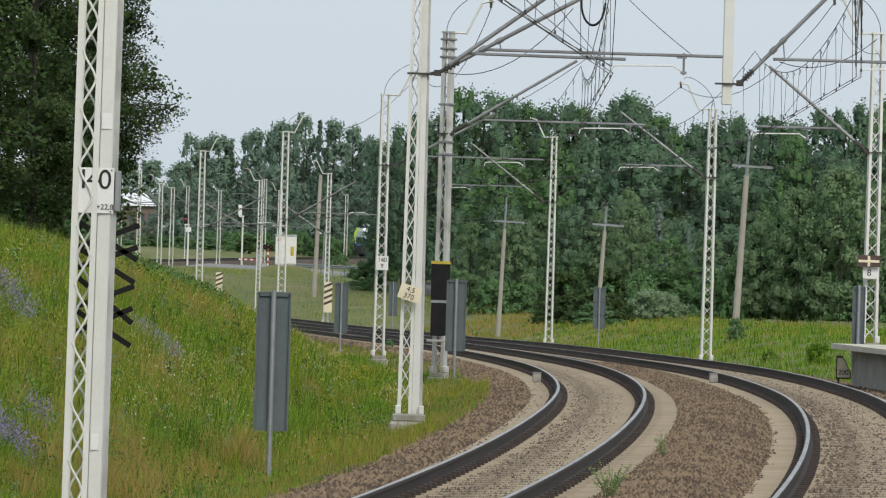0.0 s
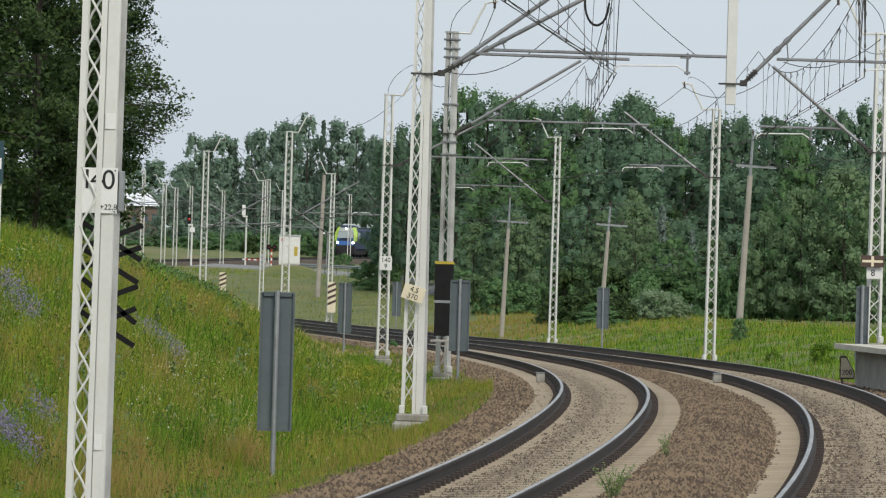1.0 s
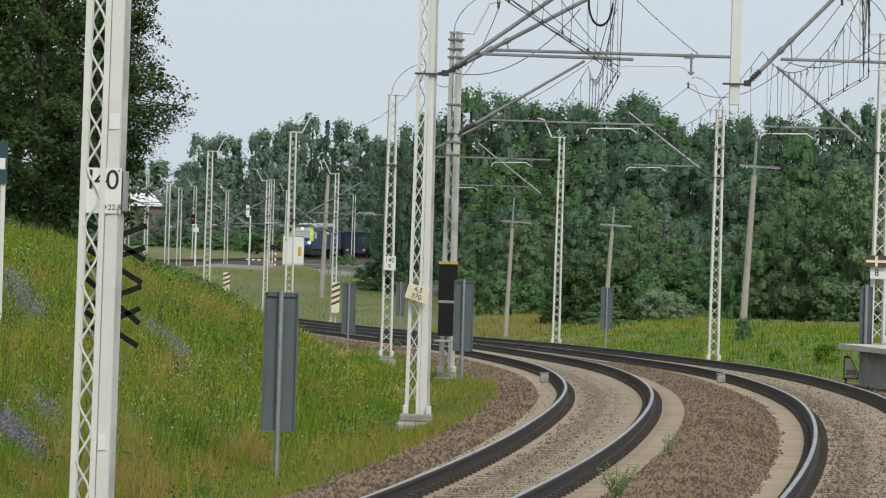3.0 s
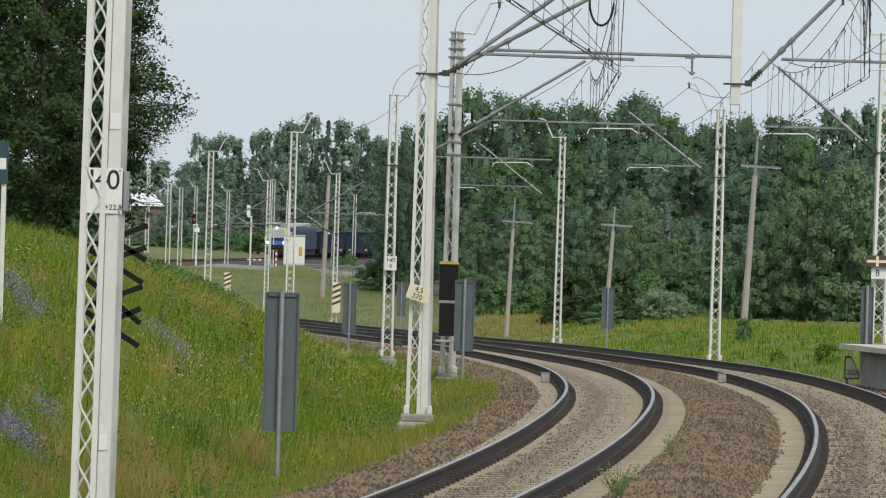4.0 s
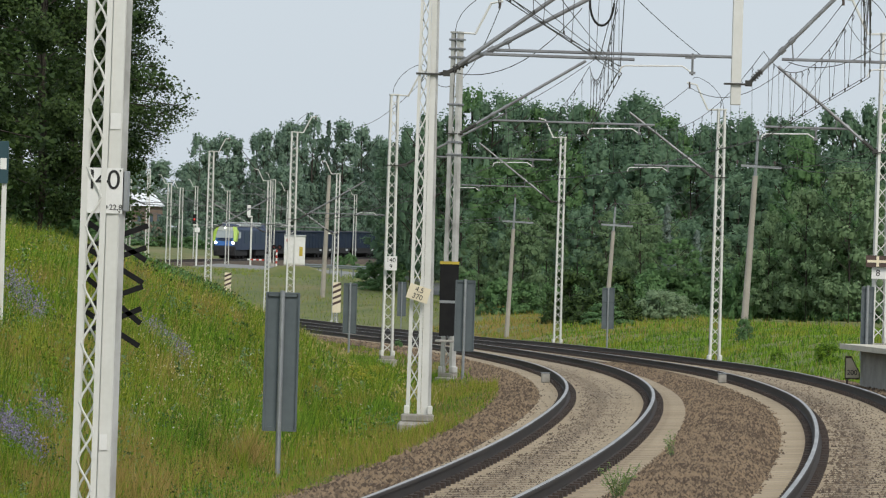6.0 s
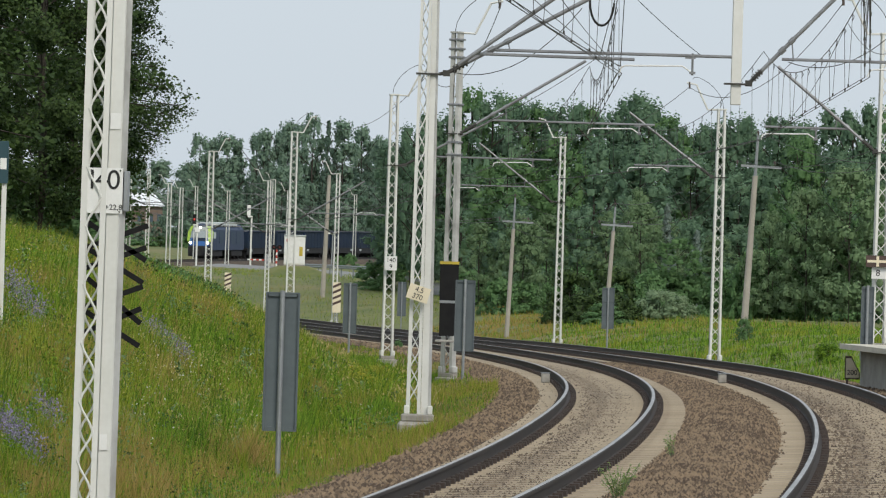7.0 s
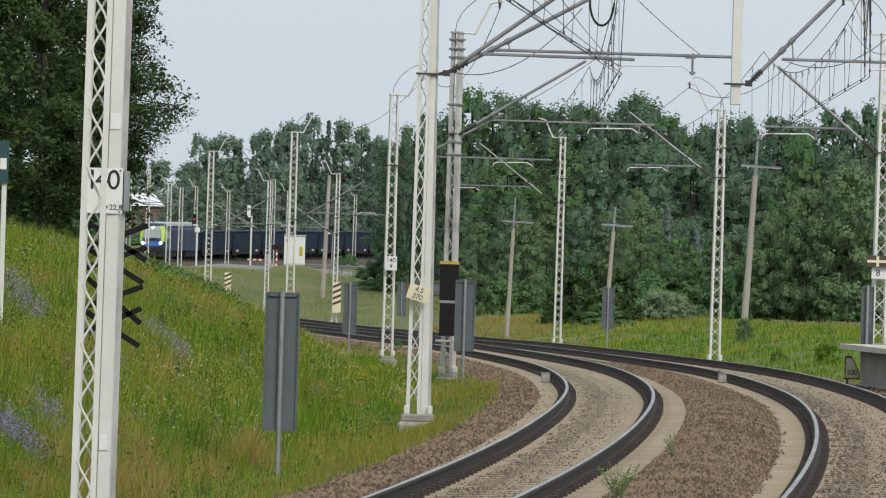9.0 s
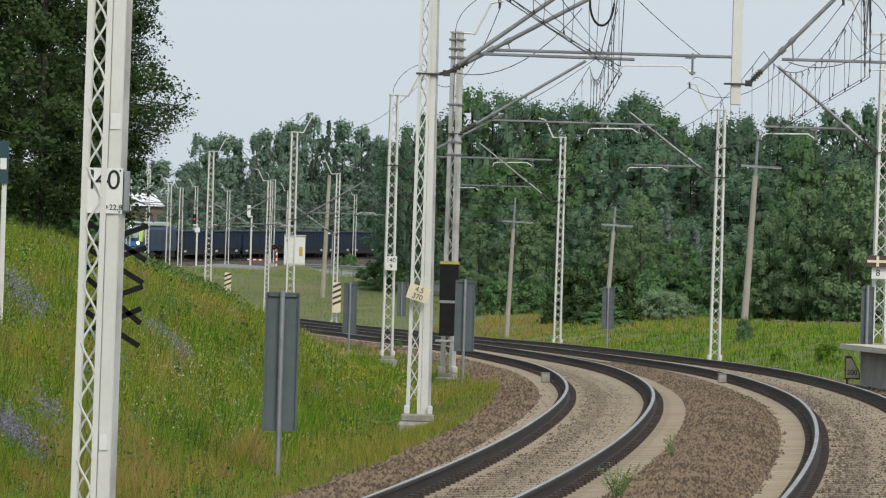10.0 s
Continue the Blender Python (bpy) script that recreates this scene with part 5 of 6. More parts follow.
def big_tree(x, y, crown_z0, crown_z1, radius, n, size, seed, squeeze=1.0, material=None, label="tall dark poplar in full leaf on the bank", boughs=()):
    """A near tree with forked limbs and a crown of single leaves hung on sprays."""
    r = np.random.default_rng(seed)
    z = float(ground(x, y))
    e = thing("tree", pose(x, y, z), label, "tree", "trees on the bank")
    h = crown_z1 - z
    bm = B()
    tube(bm, [(0, 0, -0.4), (0.1, 0, h * 0.2), (-0.05, 0.1, h * 0.5), (0.1, 0, h * 0.85)], 0.12, 8)
    part("trunk", bm, M_BARK, e)
    pts = []
    total = 30 + len(boughs)
    for k in range(total):
        a = k * 2.4 + r.uniform(-0.3, 0.3)
        zb = (crown_z0 - z) + (crown_z1 - crown_z0) * (k / 30) * 0.85
        f = (zb + z - crown_z0) / (crown_z1 - crown_z0)
        reach = radius * (0.75 + 0.35 * math.sin(math.pi * min(1, f * 0.9 + 0.12))) * r.uniform(0.75, 1.1)
        tip = Vector((reach * math.cos(a), reach * math.sin(a) * squeeze, zb + reach * r.uniform(-0.12, 0.35)))
        if k >= 30:
            a, zb, reach = boughs[k - 30][0], boughs[k - 30][1] - z, boughs[k - 30][2]
            tip = Vector((reach * math.cos(a), reach * math.sin(a), zb + 0.25))
        mid = tip * 0.5 + Vector((0, 0, zb * 0.5 + 0.3))
        bm = B()
        tube(bm, [(0, 0, zb - 0.5), mid, tip], 0.020, 5)
        part("limb", bm, M_BARK, e)
        m = n // 30 if k < 30 else 1400
        t = r.uniform(0.2, 1.06, m)
        base = np.outer(1 - t, (0, 0, zb)) + np.outer(t, tuple(tip))
        # sprays: short twigs off each limb
        tw = r.integers(0, 26, m)
        d = np.clip(r.normal(size=(26, 3)), -1.7, 1.7) * np.array([0.50, 0.50, 0.36])
        along = r.uniform(0.25, 1.03, 26)
        root = np.outer(1 - along, (0, 0, zb)) + np.outer(along, tuple(tip))
        q = root[tw] + d[tw] * r.uniform(0.1, 1.0, (m, 1)) + np.clip(r.normal(size=(m, 3)), -1.8, 1.8) * 0.11
        pts.append(np.where(r.uniform(size=(m, 1)) < 0.8, q, base + np.clip(r.normal(size=(m, 3)), -1.8, 1.8) * 0.15))
    pts = np.concatenate(pts)
    skin = pts * np.array([1, 1, 0]) / radius + np.array([0, -0.15, 0.55])
    part("crown", round_shading(tri_mesh("crown", leaves(pts, size, skin=skin * 0.2), material or M_LEAF_NEAR), np.repeat(skin + RNG.normal(0, 0.35, skin.shape), 4, axis=0)), None, e)


big_tree(-10.77, 150, 3.4, 13.5, 3.2, 56000, 0.070, 3)
big_tree(-13.08, 158, 3.2, 14.0, 3.6, 40000, 0.068, 4)
big_tree(-13.04, 172, 3.2, 14.0, 3.6, 24000, 0.10, 5)
big_tree(-10.97, 166, 4.2, 13.5, 1.9, 38000, 0.054, 9, boughs=[(0.15, 6.6, 3.1), (-0.3, 6.0, 2.7), (0.3, 5.4, 2.2), (0.1, 8.4, 1.9), (-0.2, 9.2, 1.8), (0.2, 10.4, 3.2), (-0.1, 7.3, 1.9), (0.4, 4.9, 1.9), (-0.5, 6.5, 2.7), (0.0, 6.3, 3.0), (0.1, 9.7, 2.2), (0.25, 8.0, 2.0), (0.1, 5.7, 2.5), (0.3, 7.0, 2.0)])
big_tree(-12.85, 145, 3.0, 9.0, 2.5, 8000, 0.11, 6)
tree("bush", -7.0, 128, 2.05, 0.55)
tree("bush", -6.35, 128, 1.88, 0.6)
tree("bush", -5.75, 129, 1.62, 0.5)
tree("bush", -11.28, 160, 3.97, 2.2)
tree("bush", -10.94, 175, 3.81, 1.6)
tree("bush", -11.63, 150, 4.14, 0.8)


# ---- grass, flowers and weeds ----
def blades(x, y, h, w, lean=0.24):
    n = len(x)
    z = np.maximum(ground(x, y), np.interp(y, CY, CZ) + np.interp(offset_of(x, y), [-3.35, -2.2, -1.9, -1.8], [-0.66, -0.28, -0.27, -9]))
    a = RNG.uniform(0, 2 * math.pi, n)
    dx, dy = np.cos(a) * w * 0.5, np.sin(a) * w * 0.2
    lx, ly = RNG.normal(0, lean, n) * h, RNG.normal(0, lean, n) * h
    p0 = np.stack([x - dx, y - dy, z - 0.03], 1)
    p1 = np.stack([x + dx, y + dy, z - 0.03], 1)
    p2 = np.stack([x + lx, y + ly, z + h], 1)
    return np.stack([p0, p1, p2], 1)


def patch(x, y, k=0.0):
    return np.sin(x * 0.9 + 1.7 * np.sin(y * 0.11 + k)) + np.sin(y * 0.17 + x * 0.35 + k) + 0.7 * np.sin(x * 2.1 - y * 0.31 + 2 * k)


def sow(n, o_range, y_range, height, power=1.0):
    """Random places on the banks: offset from the line and distance, denser where near."""
    u = RNG.uniform(0, 1, n) ** power
    y = y_range[0] * (y_range[1] / y_range[0]) ** u
    o = RNG.uniform(*o_range, n)
    x = np.interp(y, CY, CX) + o / np.cos(np.interp(y, CY, TH))
    return x, y, o


def grow(name, label, q, material):
    tagged(new(name, tri_mesh(name, q, material)), label, "grass" if "grass" in name else "flowers", kind="stuff")


def build_grass():
    sets = {"meadow_grass": [], "lush_grass": [], "dry_grass": []}
    for n, orr, yr in ((230000, (-15, -3.0), (54, 125)), (46000, (-3.1, -2.05), (54, 118)), (22000, (-3.5, -2.35), (112, 330)), (150000, (-18, -3.2), (120, 330)), (150000, (7.4, 24), (105, 330)), (30000, (7.4, 26), (320, 420))):
        x, y, o = sow(n, orr, yr, 0.4)
        c = patch(x, y)
        r = RNG.uniform(size=n)
        tuft = np.sin(x * 7.1 + 2.0 * np.sin(y * 1.3)) * np.sin(y * 2.9 + 1.5 * np.sin(x * 3.7))
        cell = np.sin(np.floor(x / 0.17 + 0.4 * np.sin(y * 3.1)) * 12.9898 + np.floor(y / 0.6 + 0.4 * np.sin(x * 5.3)) * 78.233) * 43758.5453
        cell = cell - np.floor(cell)
        shade = (cell * 7.31) % 1.0
        edge = (o > -4.6) & (o < 0)
        dry = (r < np.where(o > 7, 0.05, 0.10 + 0.13 * (patch(x, y, 2.0) > 1.0))) | (edge & (r < 0.28) & (y < 100)) | ((o > 7) & (y > 260) & (y < 345) & (r < 0.28)) | ((y > 330) & (r < 0.42)) | ((o > 8) & (y > 285) & (y < 420) & (x < 6.0) & (r < 0.72)) | ((shade > 0.90) & (r < 0.55) & (o < 0))
        lush = ~dry & (c + np.where(y > 330, 0.0, np.where(o > 7, 0.35, 0.9)) * tuft + 2.6 * (shade - 0.45) * (o < 0) < np.where((o > 7) & (y < 330), 1.5, np.where(o > 7, 0.1, 0.05)))
        lush &= (y < 330) | (RNG.uniform(size=n) < 0.2)
        tall = RNG.uniform(size=n) < 0.07
        h = RNG.uniform(0.08, 0.27, n) * (1 + 0.2 * c.clip(-1, 1)) * (1 + 0.5 * tuft) * (0.5 + 1.05 * cell ** 1.5) * np.where(tall, 1.7, 1.0) * np.where(edge, 0.6, 1.0) * np.where(o > -3.1, 0.75, 1.0) * np.where(o > 7, np.where(y > 330, 0.9, 1.15), 1.0)
        w = 0.00014 * np.where(o > 7, np.where(y > 330, 0.9, 1.1), 1.0) * y * RNG.uniform(0.7, 1.5, n) * np.where(tall, 0.6, 1.0)
        q = blades(x, y, h, w)
        field = (y < 330) | (x > 2.5)
        straw = tall & (RNG.uniform(size=n) < np.where(o > 7, 0.12, 0.6))
        for key, m in (("dry_grass", dry | straw), ("lush_grass", lush & ~straw), ("meadow_grass", ~dry & ~lush & ~straw)):
            sets[key].append(q[m & field])
    # short grass of the far meadow
    n = 26000
    x, y, o = sow(n, (7.8, 60), (345, 540), 0.3)
    q = blades(x, y, RNG.uniform(0.10, 0.34, n), 0.00008 * y, 0.3)
    part_of = np.digitize(0.25 * patch(x * 0.5, y * 0.4) + RNG.normal(0, 0.5, n), [-0.45, 0.75])
    for i, key in enumerate(("lush_grass", "meadow_grass", "dry_grass")):
        sets[key].append(q[part_of == i])
    # tussocks: blades fanning out of one root, each tussock of one kind
    n, k = 2300, 50
    x, y, o = sow(n, (-14, -4.4), (54, 150), 0.4)
    kind = np.clip(np.digitize(patch(x, y, 3.0) + RNG.normal(0, 1.3, n), [-0.3, 1.6]), 0, 2)
    spread, tall = RNG.uniform(0.04, 0.15, n), RNG.uniform(0.28, 0.72, n)
    px = np.repeat(x, k) + RNG.normal(0, 1, n * k) * np.repeat(spread, k)
    py = np.repeat(y, k) + RNG.normal(0, 1, n * k) * np.repeat(spread, k) * 1.5
    q = blades(px, py, np.repeat(tall, k) * RNG.uniform(0.5, 1.0, n * k), 0.00015 * py * RNG.uniform(0.7, 1.5, n * k), 0.34)
    for i, key in enumerate(("lush_grass", "meadow_grass", "dry_grass")):
        sets[key].append(q[np.repeat(kind, k) == i])
    for key, material, label in (("meadow_grass", M_GRASS, "yellow-green meadow grass on the banks"), ("lush_grass", M_LUSH, "fresh green grass in patches"), ("dry_grass", M_DRY, "straw-coloured dry grass and seed heads")):
        grow(key, label, np.concatenate(sets[key]), material)

    # broad-leaved weeds standing among the grass
    x, y, o = sow(90000, (-15, -3.4), (54, 240), 0.4)
    k = patch(x, y, 4.0) + 0.8 * np.sin(x * 5.3 + y) * np.sin(y * 1.9)
    k = k + RNG.normal(0, 0.35, len(k))
    x, y, k = x[k > -0.3], y[k > -0.3], k[k > -0.3]
    p = np.stack([x, y, ground(x, y) + RNG.uniform(0.05, 0.34, len(x))], 1)
    for name, mask, material in (("pale_weeds", k < 0.5, M_GRASS), ("leafy_weeds", (k >= 0.5) & (k < 1.5), M_LUSH), ("dark_weeds", k >= 1.5, M_LEAF_MID)):
        q = leaves(p[mask], 1.0, 0.9, 1.8)
        c = q.mean(1, keepdims=True)
        q = c + (q - c) * (0.00034 * c[:, :, 1:2])
        tagged(new(name, tri_mesh(name, q, material)), "green broad-leaved weeds among the grass", "weeds", kind="stuff")

    # bushy herbs: leaves round a stem, each plant of one kind
    n, k = 620, 54
    x, y, o = sow(n, (-14, -3.6), (54, 150), 0.4)
    kind = np.digitize(RNG.uniform(size=n), [0.35, 0.7])
    wide, tall = RNG.uniform(0.05, 0.15, n), RNG.uniform(0.22, 0.55, n)
    f = RNG.uniform(0.1, 1.0, n * k)
    px = np.repeat(x, k) + RNG.normal(0, 1, n * k) * np.repeat(wide, k) * (1.1 - 0.7 * f)
    py = np.repeat(y, k) + RNG.normal(0, 1, n * k) * np.repeat(wide, k) * (1.1 - 0.7 * f)
    p = np.stack([px, py, np.repeat(ground(x, y), k) + f * np.repeat(tall, k)], 1)
    skin = np.stack([px - np.repeat(x, k), py - np.repeat(y, k), np.full(n * k, 0.06)], 1) * 8
    q = leaves(p, 1.0, 0.8, 2.0, skin=skin)
    c = q.mean(1, keepdims=True)
    q = c + (q - c) * (0.00030 * c[:, :, 1:2])
    for i, (name, material) in enumerate((("dark_herbs", M_LEAF_NEAR), ("green_herbs", M_LUSH), ("pale_herbs", M_LEAF_OLIVE))):
        tagged(new(name, tri_mesh(name, q[np.repeat(kind, k) == i], material)), "bushy green herbs standing in the grass", "herbs", kind="stuff")

    # nodding seed heads above the grass
    x, y, o = sow(34000, (-15, -3.2), (54, 240), 0.4)
    k = patch(x, y, 1.0) + RNG.normal(0, 1.3, len(x))
    x, y = x[k > 0.6], y[k > 0.6]
    p = np.stack([x, y, ground(x, y) + RNG.uniform(0.22, 0.48, len(x))], 1)
    g = 0.00009 * y * RNG.uniform(0.7, 1.3, len(x))
    lean = RNG.normal(0.3, 0.6, len(x))
    side = np.stack([g, g * 0.3, g * 0], 1)
    up = np.stack([g * 5 * np.sin(lean), g * 0, g * 5 * np.cos(lean)], 1)
    grow("grass_seed_heads", "pale straw-coloured seed heads above the grass", np.stack([p - side, p + side, p + up], 1), M_SEED)


build_grass()


def flower_patch(spots, n, size, material, name, label, height):
    """Small blossoms on stems gathered round spots (x, y, spread across, spread along)."""
    out = []
    for x, y, sx, sy in spots:
        px, py = x + RNG.normal(0, sx, n), y + RNG.normal(0, sy, n)
        p = np.stack([px, py, ground(px, py) + RNG.uniform(0.35, 1.0, n) * height], 1)
        out.append(leaves(p, size, 0.8, 1.3))
    grow(name, label, np.concatenate(out), material)


def build_flowers():
    flower_patch([(-6.38, 85.0, 0.10, 1.0), (-6.17, 84.0, 0.10, 1.0), (-5.95, 83.0, 0.08, 1.0), (-4.74, 93.2, 0.11, 1.4), (-4.39, 91.8, 0.10, 1.2), (-4.14, 90.5, 0.08, 1.0), (-4.94, 66.0, 0.11, 0.5), (-5.05, 66.0, 0.10, 0.5), (-4.72, 65.8, 0.10, 0.4), (-4.82, 70.0, 0.10, 0.4), (-6.57, 85.8, 0.1, 1.0)], 380, 0.024, M_FLOWER_P, "violet_flowers", "violet wild flowers in the grass", 0.42)
    flower_patch([(-4.48, 86.5, 0.25, 2.5), (-4.00, 89.5, 0.15, 2.0), (-4.05, 77.2, 0.4, 2.0), (-3.38, 85.5, 0.8, 4.0), (0.33, 140.2, 0.25, 1.5), (-1.79, 102.5, 0.6, 3.0), (-6.44, 89.2, 0.6, 4)], 60, 0.022, M_FLOWER_W, "white_flowers", "small white wild flowers in the grass", 0.42)
    flower_patch([(-1.58, 142.0, 0.12, 0.8), (-1.48, 122.0, 0.12, 0.8), (-5.85, 126.8, 0.5, 5.0), (-5.27, 109.5, 0.7, 6), (-6.94, 93.5, 0.4, 3)], 130, 0.034, M_FLOWER_Y, "yellow_flowers", "small yellow wild flowers in the grass", 0.55)


build_flowers()
tree("herb", -1.54, 122.6, float(ground(-1.54, 122.6)) + 0.50, 0.34)
flower_patch([(-1.58, 142.0, 0.16, 1.0), (-1.54, 122.2, 0.17, 0.5)], 520, 0.030, M_FLOWER_Y, "yellow_flower_clump", "dense clump of small yellow flowers", 0.6)
x, y = -1.54, 211.0
tree("bush", x, y, float(ground(x, y)) + 0.7, 0.30)


def tufts(spots, n):
    """Thick clumps of taller grass round spots (x, y, spread across, spread along, height)."""
    out = []
    for x, y, sx, sy, h in spots:
        px, py = x + RNG.normal(0, sx, n), y + RNG.normal(0, sy, n)
        fall = np.exp(-((px - x) / sx) ** 2 / 3 - ((py - y) / sy) ** 2 / 3)
        out.append(blades(px, py, h * RNG.uniform(0.4, 1.0, n) * (0.35 + 0.65 * fall), 0.00016 * py * RNG.uniform(0.7, 1.5, n), 0.3))
    grow("lush_grass_clumps", "thick clumps of taller fresh grass", np.concatenate(out), M_LUSH)


tufts([(-3.33, 77.8, 0.28, 1.6, 0.55), (-3.57, 75.5, 0.2, 1.2, 0.45), (-2.12, 90.5, 0.22, 1.4, 0.45), (-1.79, 131.2, 0.3, 2.0, 0.5), (-4.91, 83.5, 0.4, 2.5, 0.5), (-6.27, 117.8, 0.9, 6.0, 0.75), (-6.16, 127.8, 0.8, 6.0, 0.7),
       (-5.54, 128.5, 0.8, 6.0, 0.7), (-4.94, 129.8, 0.7, 6.0, 0.6), (-6.41, 98.2, 0.6, 4.0, 0.6), (-6.24, 84.2, 0.5, 3.0, 0.5), (-4.80, 64.8, 0.3, 1.0, 0.4), (-2.82, 129.5, 0.4, 4.0, 0.5), (-0.22, 136.8, 0.3, 2.0, 0.4), (-2.3, 112.0, 0.35, 4.0, 0.45), (-1.6, 146.0, 0.4, 5.0, 0.5), (-1.9, 163.0, 0.45, 6.0, 0.5), (-2.6, 180.0, 0.5, 6.0, 0.5), (-1.2, 106.0, 0.25, 3.0, 0.4)], 1800)


flower_patch([(-6.47, 127.5, 0.45, 4.0), (-6.13, 130.0, 0.45, 4.0), (-5.67, 130.0, 0.40, 4.0)], 700, 0.050, M_LEAF_MID, "leafy_shrubs", "low dark leafy shrubs on the crest of the bank", 0.60)
flower_patch([(-6.25, 120.5, 0.35, 4.0), (-5.89, 130.5, 0.35, 4.0), (-5.2, 131.0, 0.3, 3.0)], 520, 0.045, M_LEAF_NEAR, "dark_shrubs", "low dark green shrubs on the crest of the bank", 0.62)


def weed(x, y, z, h, stems, spread, label, seed):
    """A thin branching weed in the ballast."""
    e = thing("weed", pose(x, y, z), label, "weed", "weeds in the ballast")
    r = np.random.default_rng(seed)
    for k in range(stems):
        a, lean = r.uniform(0, 6.28), r.uniform(0.15, 1.0) * spread
        tip = Vector((math.cos(a) * lean * h, math.sin(a) * lean * h, h * r.uniform(0.5, 1.0)))
        stem = part("stem", tube(B(), [(0, 0, -0.05), tip * 0.5 + Vector((0, 0, 0.06 * h)), tip], 0.0032, 4), M_LEAF_OLIVE, e)
        t = r.uniform(0.2, 1, 34)
        pts = np.outer(t, tuple(tip)) + np.outer(t * (1 - t), (0, 0, 0.24 * h)) + r.normal(size=(34, 3)) * 0.016
        part("foliage", tri_mesh("foliage", leaves(pts, 0.013, 0.8, 2.8), M_WEED), None, stem)


M_WEED = leaf_mat("pale_weed_leaf", (0.26, 0.34, 0.13), (0.18, 0.26, 0.08), 0.3)
weed(1.89, 58.6, 0.02, 0.42, 16, 0.55, "bushy pale green weed growing in the ballast", 2)
weed(2.93, 70.5, 0.10, 0.40, 4, 0.25, "thin tall green weed growing in the ballast", 5)


# ---- loose ballast ----
def stone_mesh(name, label, y, o, z, s, material):
    """Small pyramids of stone lying on the bed."""
    n = len(y)
    th = np.interp(y, CY, TH)
    c = np.stack([np.interp(y, CY, CX) + o * np.cos(th), y - o * np.sin(th), z + 0.004], 1)
    s = s[:, None]
    ang = RNG.uniform(0, 6.28, n)
    rot = lambda v: np.stack([v[0] * np.cos(ang) - v[1] * np.sin(ang), v[0] * np.sin(ang) + v[1] * np.cos(ang), np.full(n, v[2] * 1.05)], 1)
    vs = np.stack([c + rot(a) * s * RNG.uniform(0.7, 1.35, (n, 1)) for a in ((1, 0, -0.2), (0, 1, -0.2), (-1, 0, -0.2), (0, -1, -0.2), (0.25, 0.1, 0.75))], 1)
    idx = (np.arange(n)[:, None, None] * 5 + np.array([(0, 1, 4), (1, 2, 4), (2, 3, 4), (3, 0, 4)])[None]).reshape(-1, 3)
    me = bpy.data.meshes.new(name)
    me.vertices.add(n * 5)
    me.vertices.foreach_set("co", vs.reshape(-1).astype(np.float32))
    me.loops.add(len(idx) * 3)
    me.loops.foreach_set("vertex_index", idx.reshape(-1).astype(np.int32))
    me.polygons.add(len(idx))
    me.polygons.foreach_set("loop_start", np.arange(0, len(idx) * 3, 3, dtype=np.int32))
    me.polygons.foreach_set("loop_total", np.full(len(idx), 3, dtype=np.int32))
    me.materials.append(material)
    me.update(calc_edges=True)
    tagged(new(name, me), label, "stones", kind="stuff")


def bed_height(y, o):
    return np.interp(y, CY, CZ) + np.interp(o, [p[0] for p in BED], [p[1] for p in BED])


def strew(n, o0, o1, y1, s0, s1, name, label, material, lift=0.0, ragged=0.0):
    """Stones over a strip of the bed, denser where near; ragged: how far its edges wander."""
    y = 55.0 * (y1 / 55.0) ** RNG.uniform(0, 1, n) ** 1.25
    mid, half = (o0 + o1) / 2, (o1 - o0) / 2
    wander = 1 + ragged * (0.5 * np.sin(y * 2.3) * np.sin(y * 0.71 + 1) + RNG.normal(0, 0.35, n)) / half
    o = mid + RNG.uniform(-1, 1, n) * half * wander
    size = s0 + (s1 - s0) * RNG.uniform(0, 1, n) ** 2
    z = bed_height(y, o) + lift * RNG.uniform(0.6, 1.0, n)
    stone_mesh(name, label, y, o, z, size, material)


def stones():
    strew(62000, 1.20, 2.76, 150, 0.016, 0.052, "ballast_stones", "heaped brown and grey ballast stones between the tracks", M_STONE, 0.012, 0.10)
    strew(25000, -3.3, -1.18, 150, 0.018, 0.050, "shoulder_stones", "brown and grey ballast stones on the shoulder", M_STONE, 0.012, 0.06)
    strew(12000, 5.32, 7.3, 150, 0.020, 0.052, "outer_stones", "brown ballast stones on the outer shoulder", M_STONE, 0.012, 0.08)
    strew(28000, -0.44, 0.38, 150, 0.012, 0.038, "track_stones", "dark brown stones lying between the rails", M_STONE_DARK, 0.045, 0.14)
    strew(16000, 3.50, 4.50, 150, 0.014, 0.042, "far_track_stones", "dark brown stones lying between the outer rails", M_STONE_DARK, 0.05, 0.14)
    strew(2600, -1.2, 1.2, 120, 0.008, 0.022, "stray_stones", "small stray stones on the sleepers", M_STONE_DARK, 0.05)
    n = 6000
    y = 145.0 * (330 / 145.0) ** RNG.uniform(0, 1, n)
    o = RNG.uniform(-3.3, -1.35, n)
    stone_mesh("distant_stones", "brown ballast stones on the far shoulder", y, o, bed_height(y, o), RNG.uniform(0.03, 0.07, n), M_STONE)


stones()


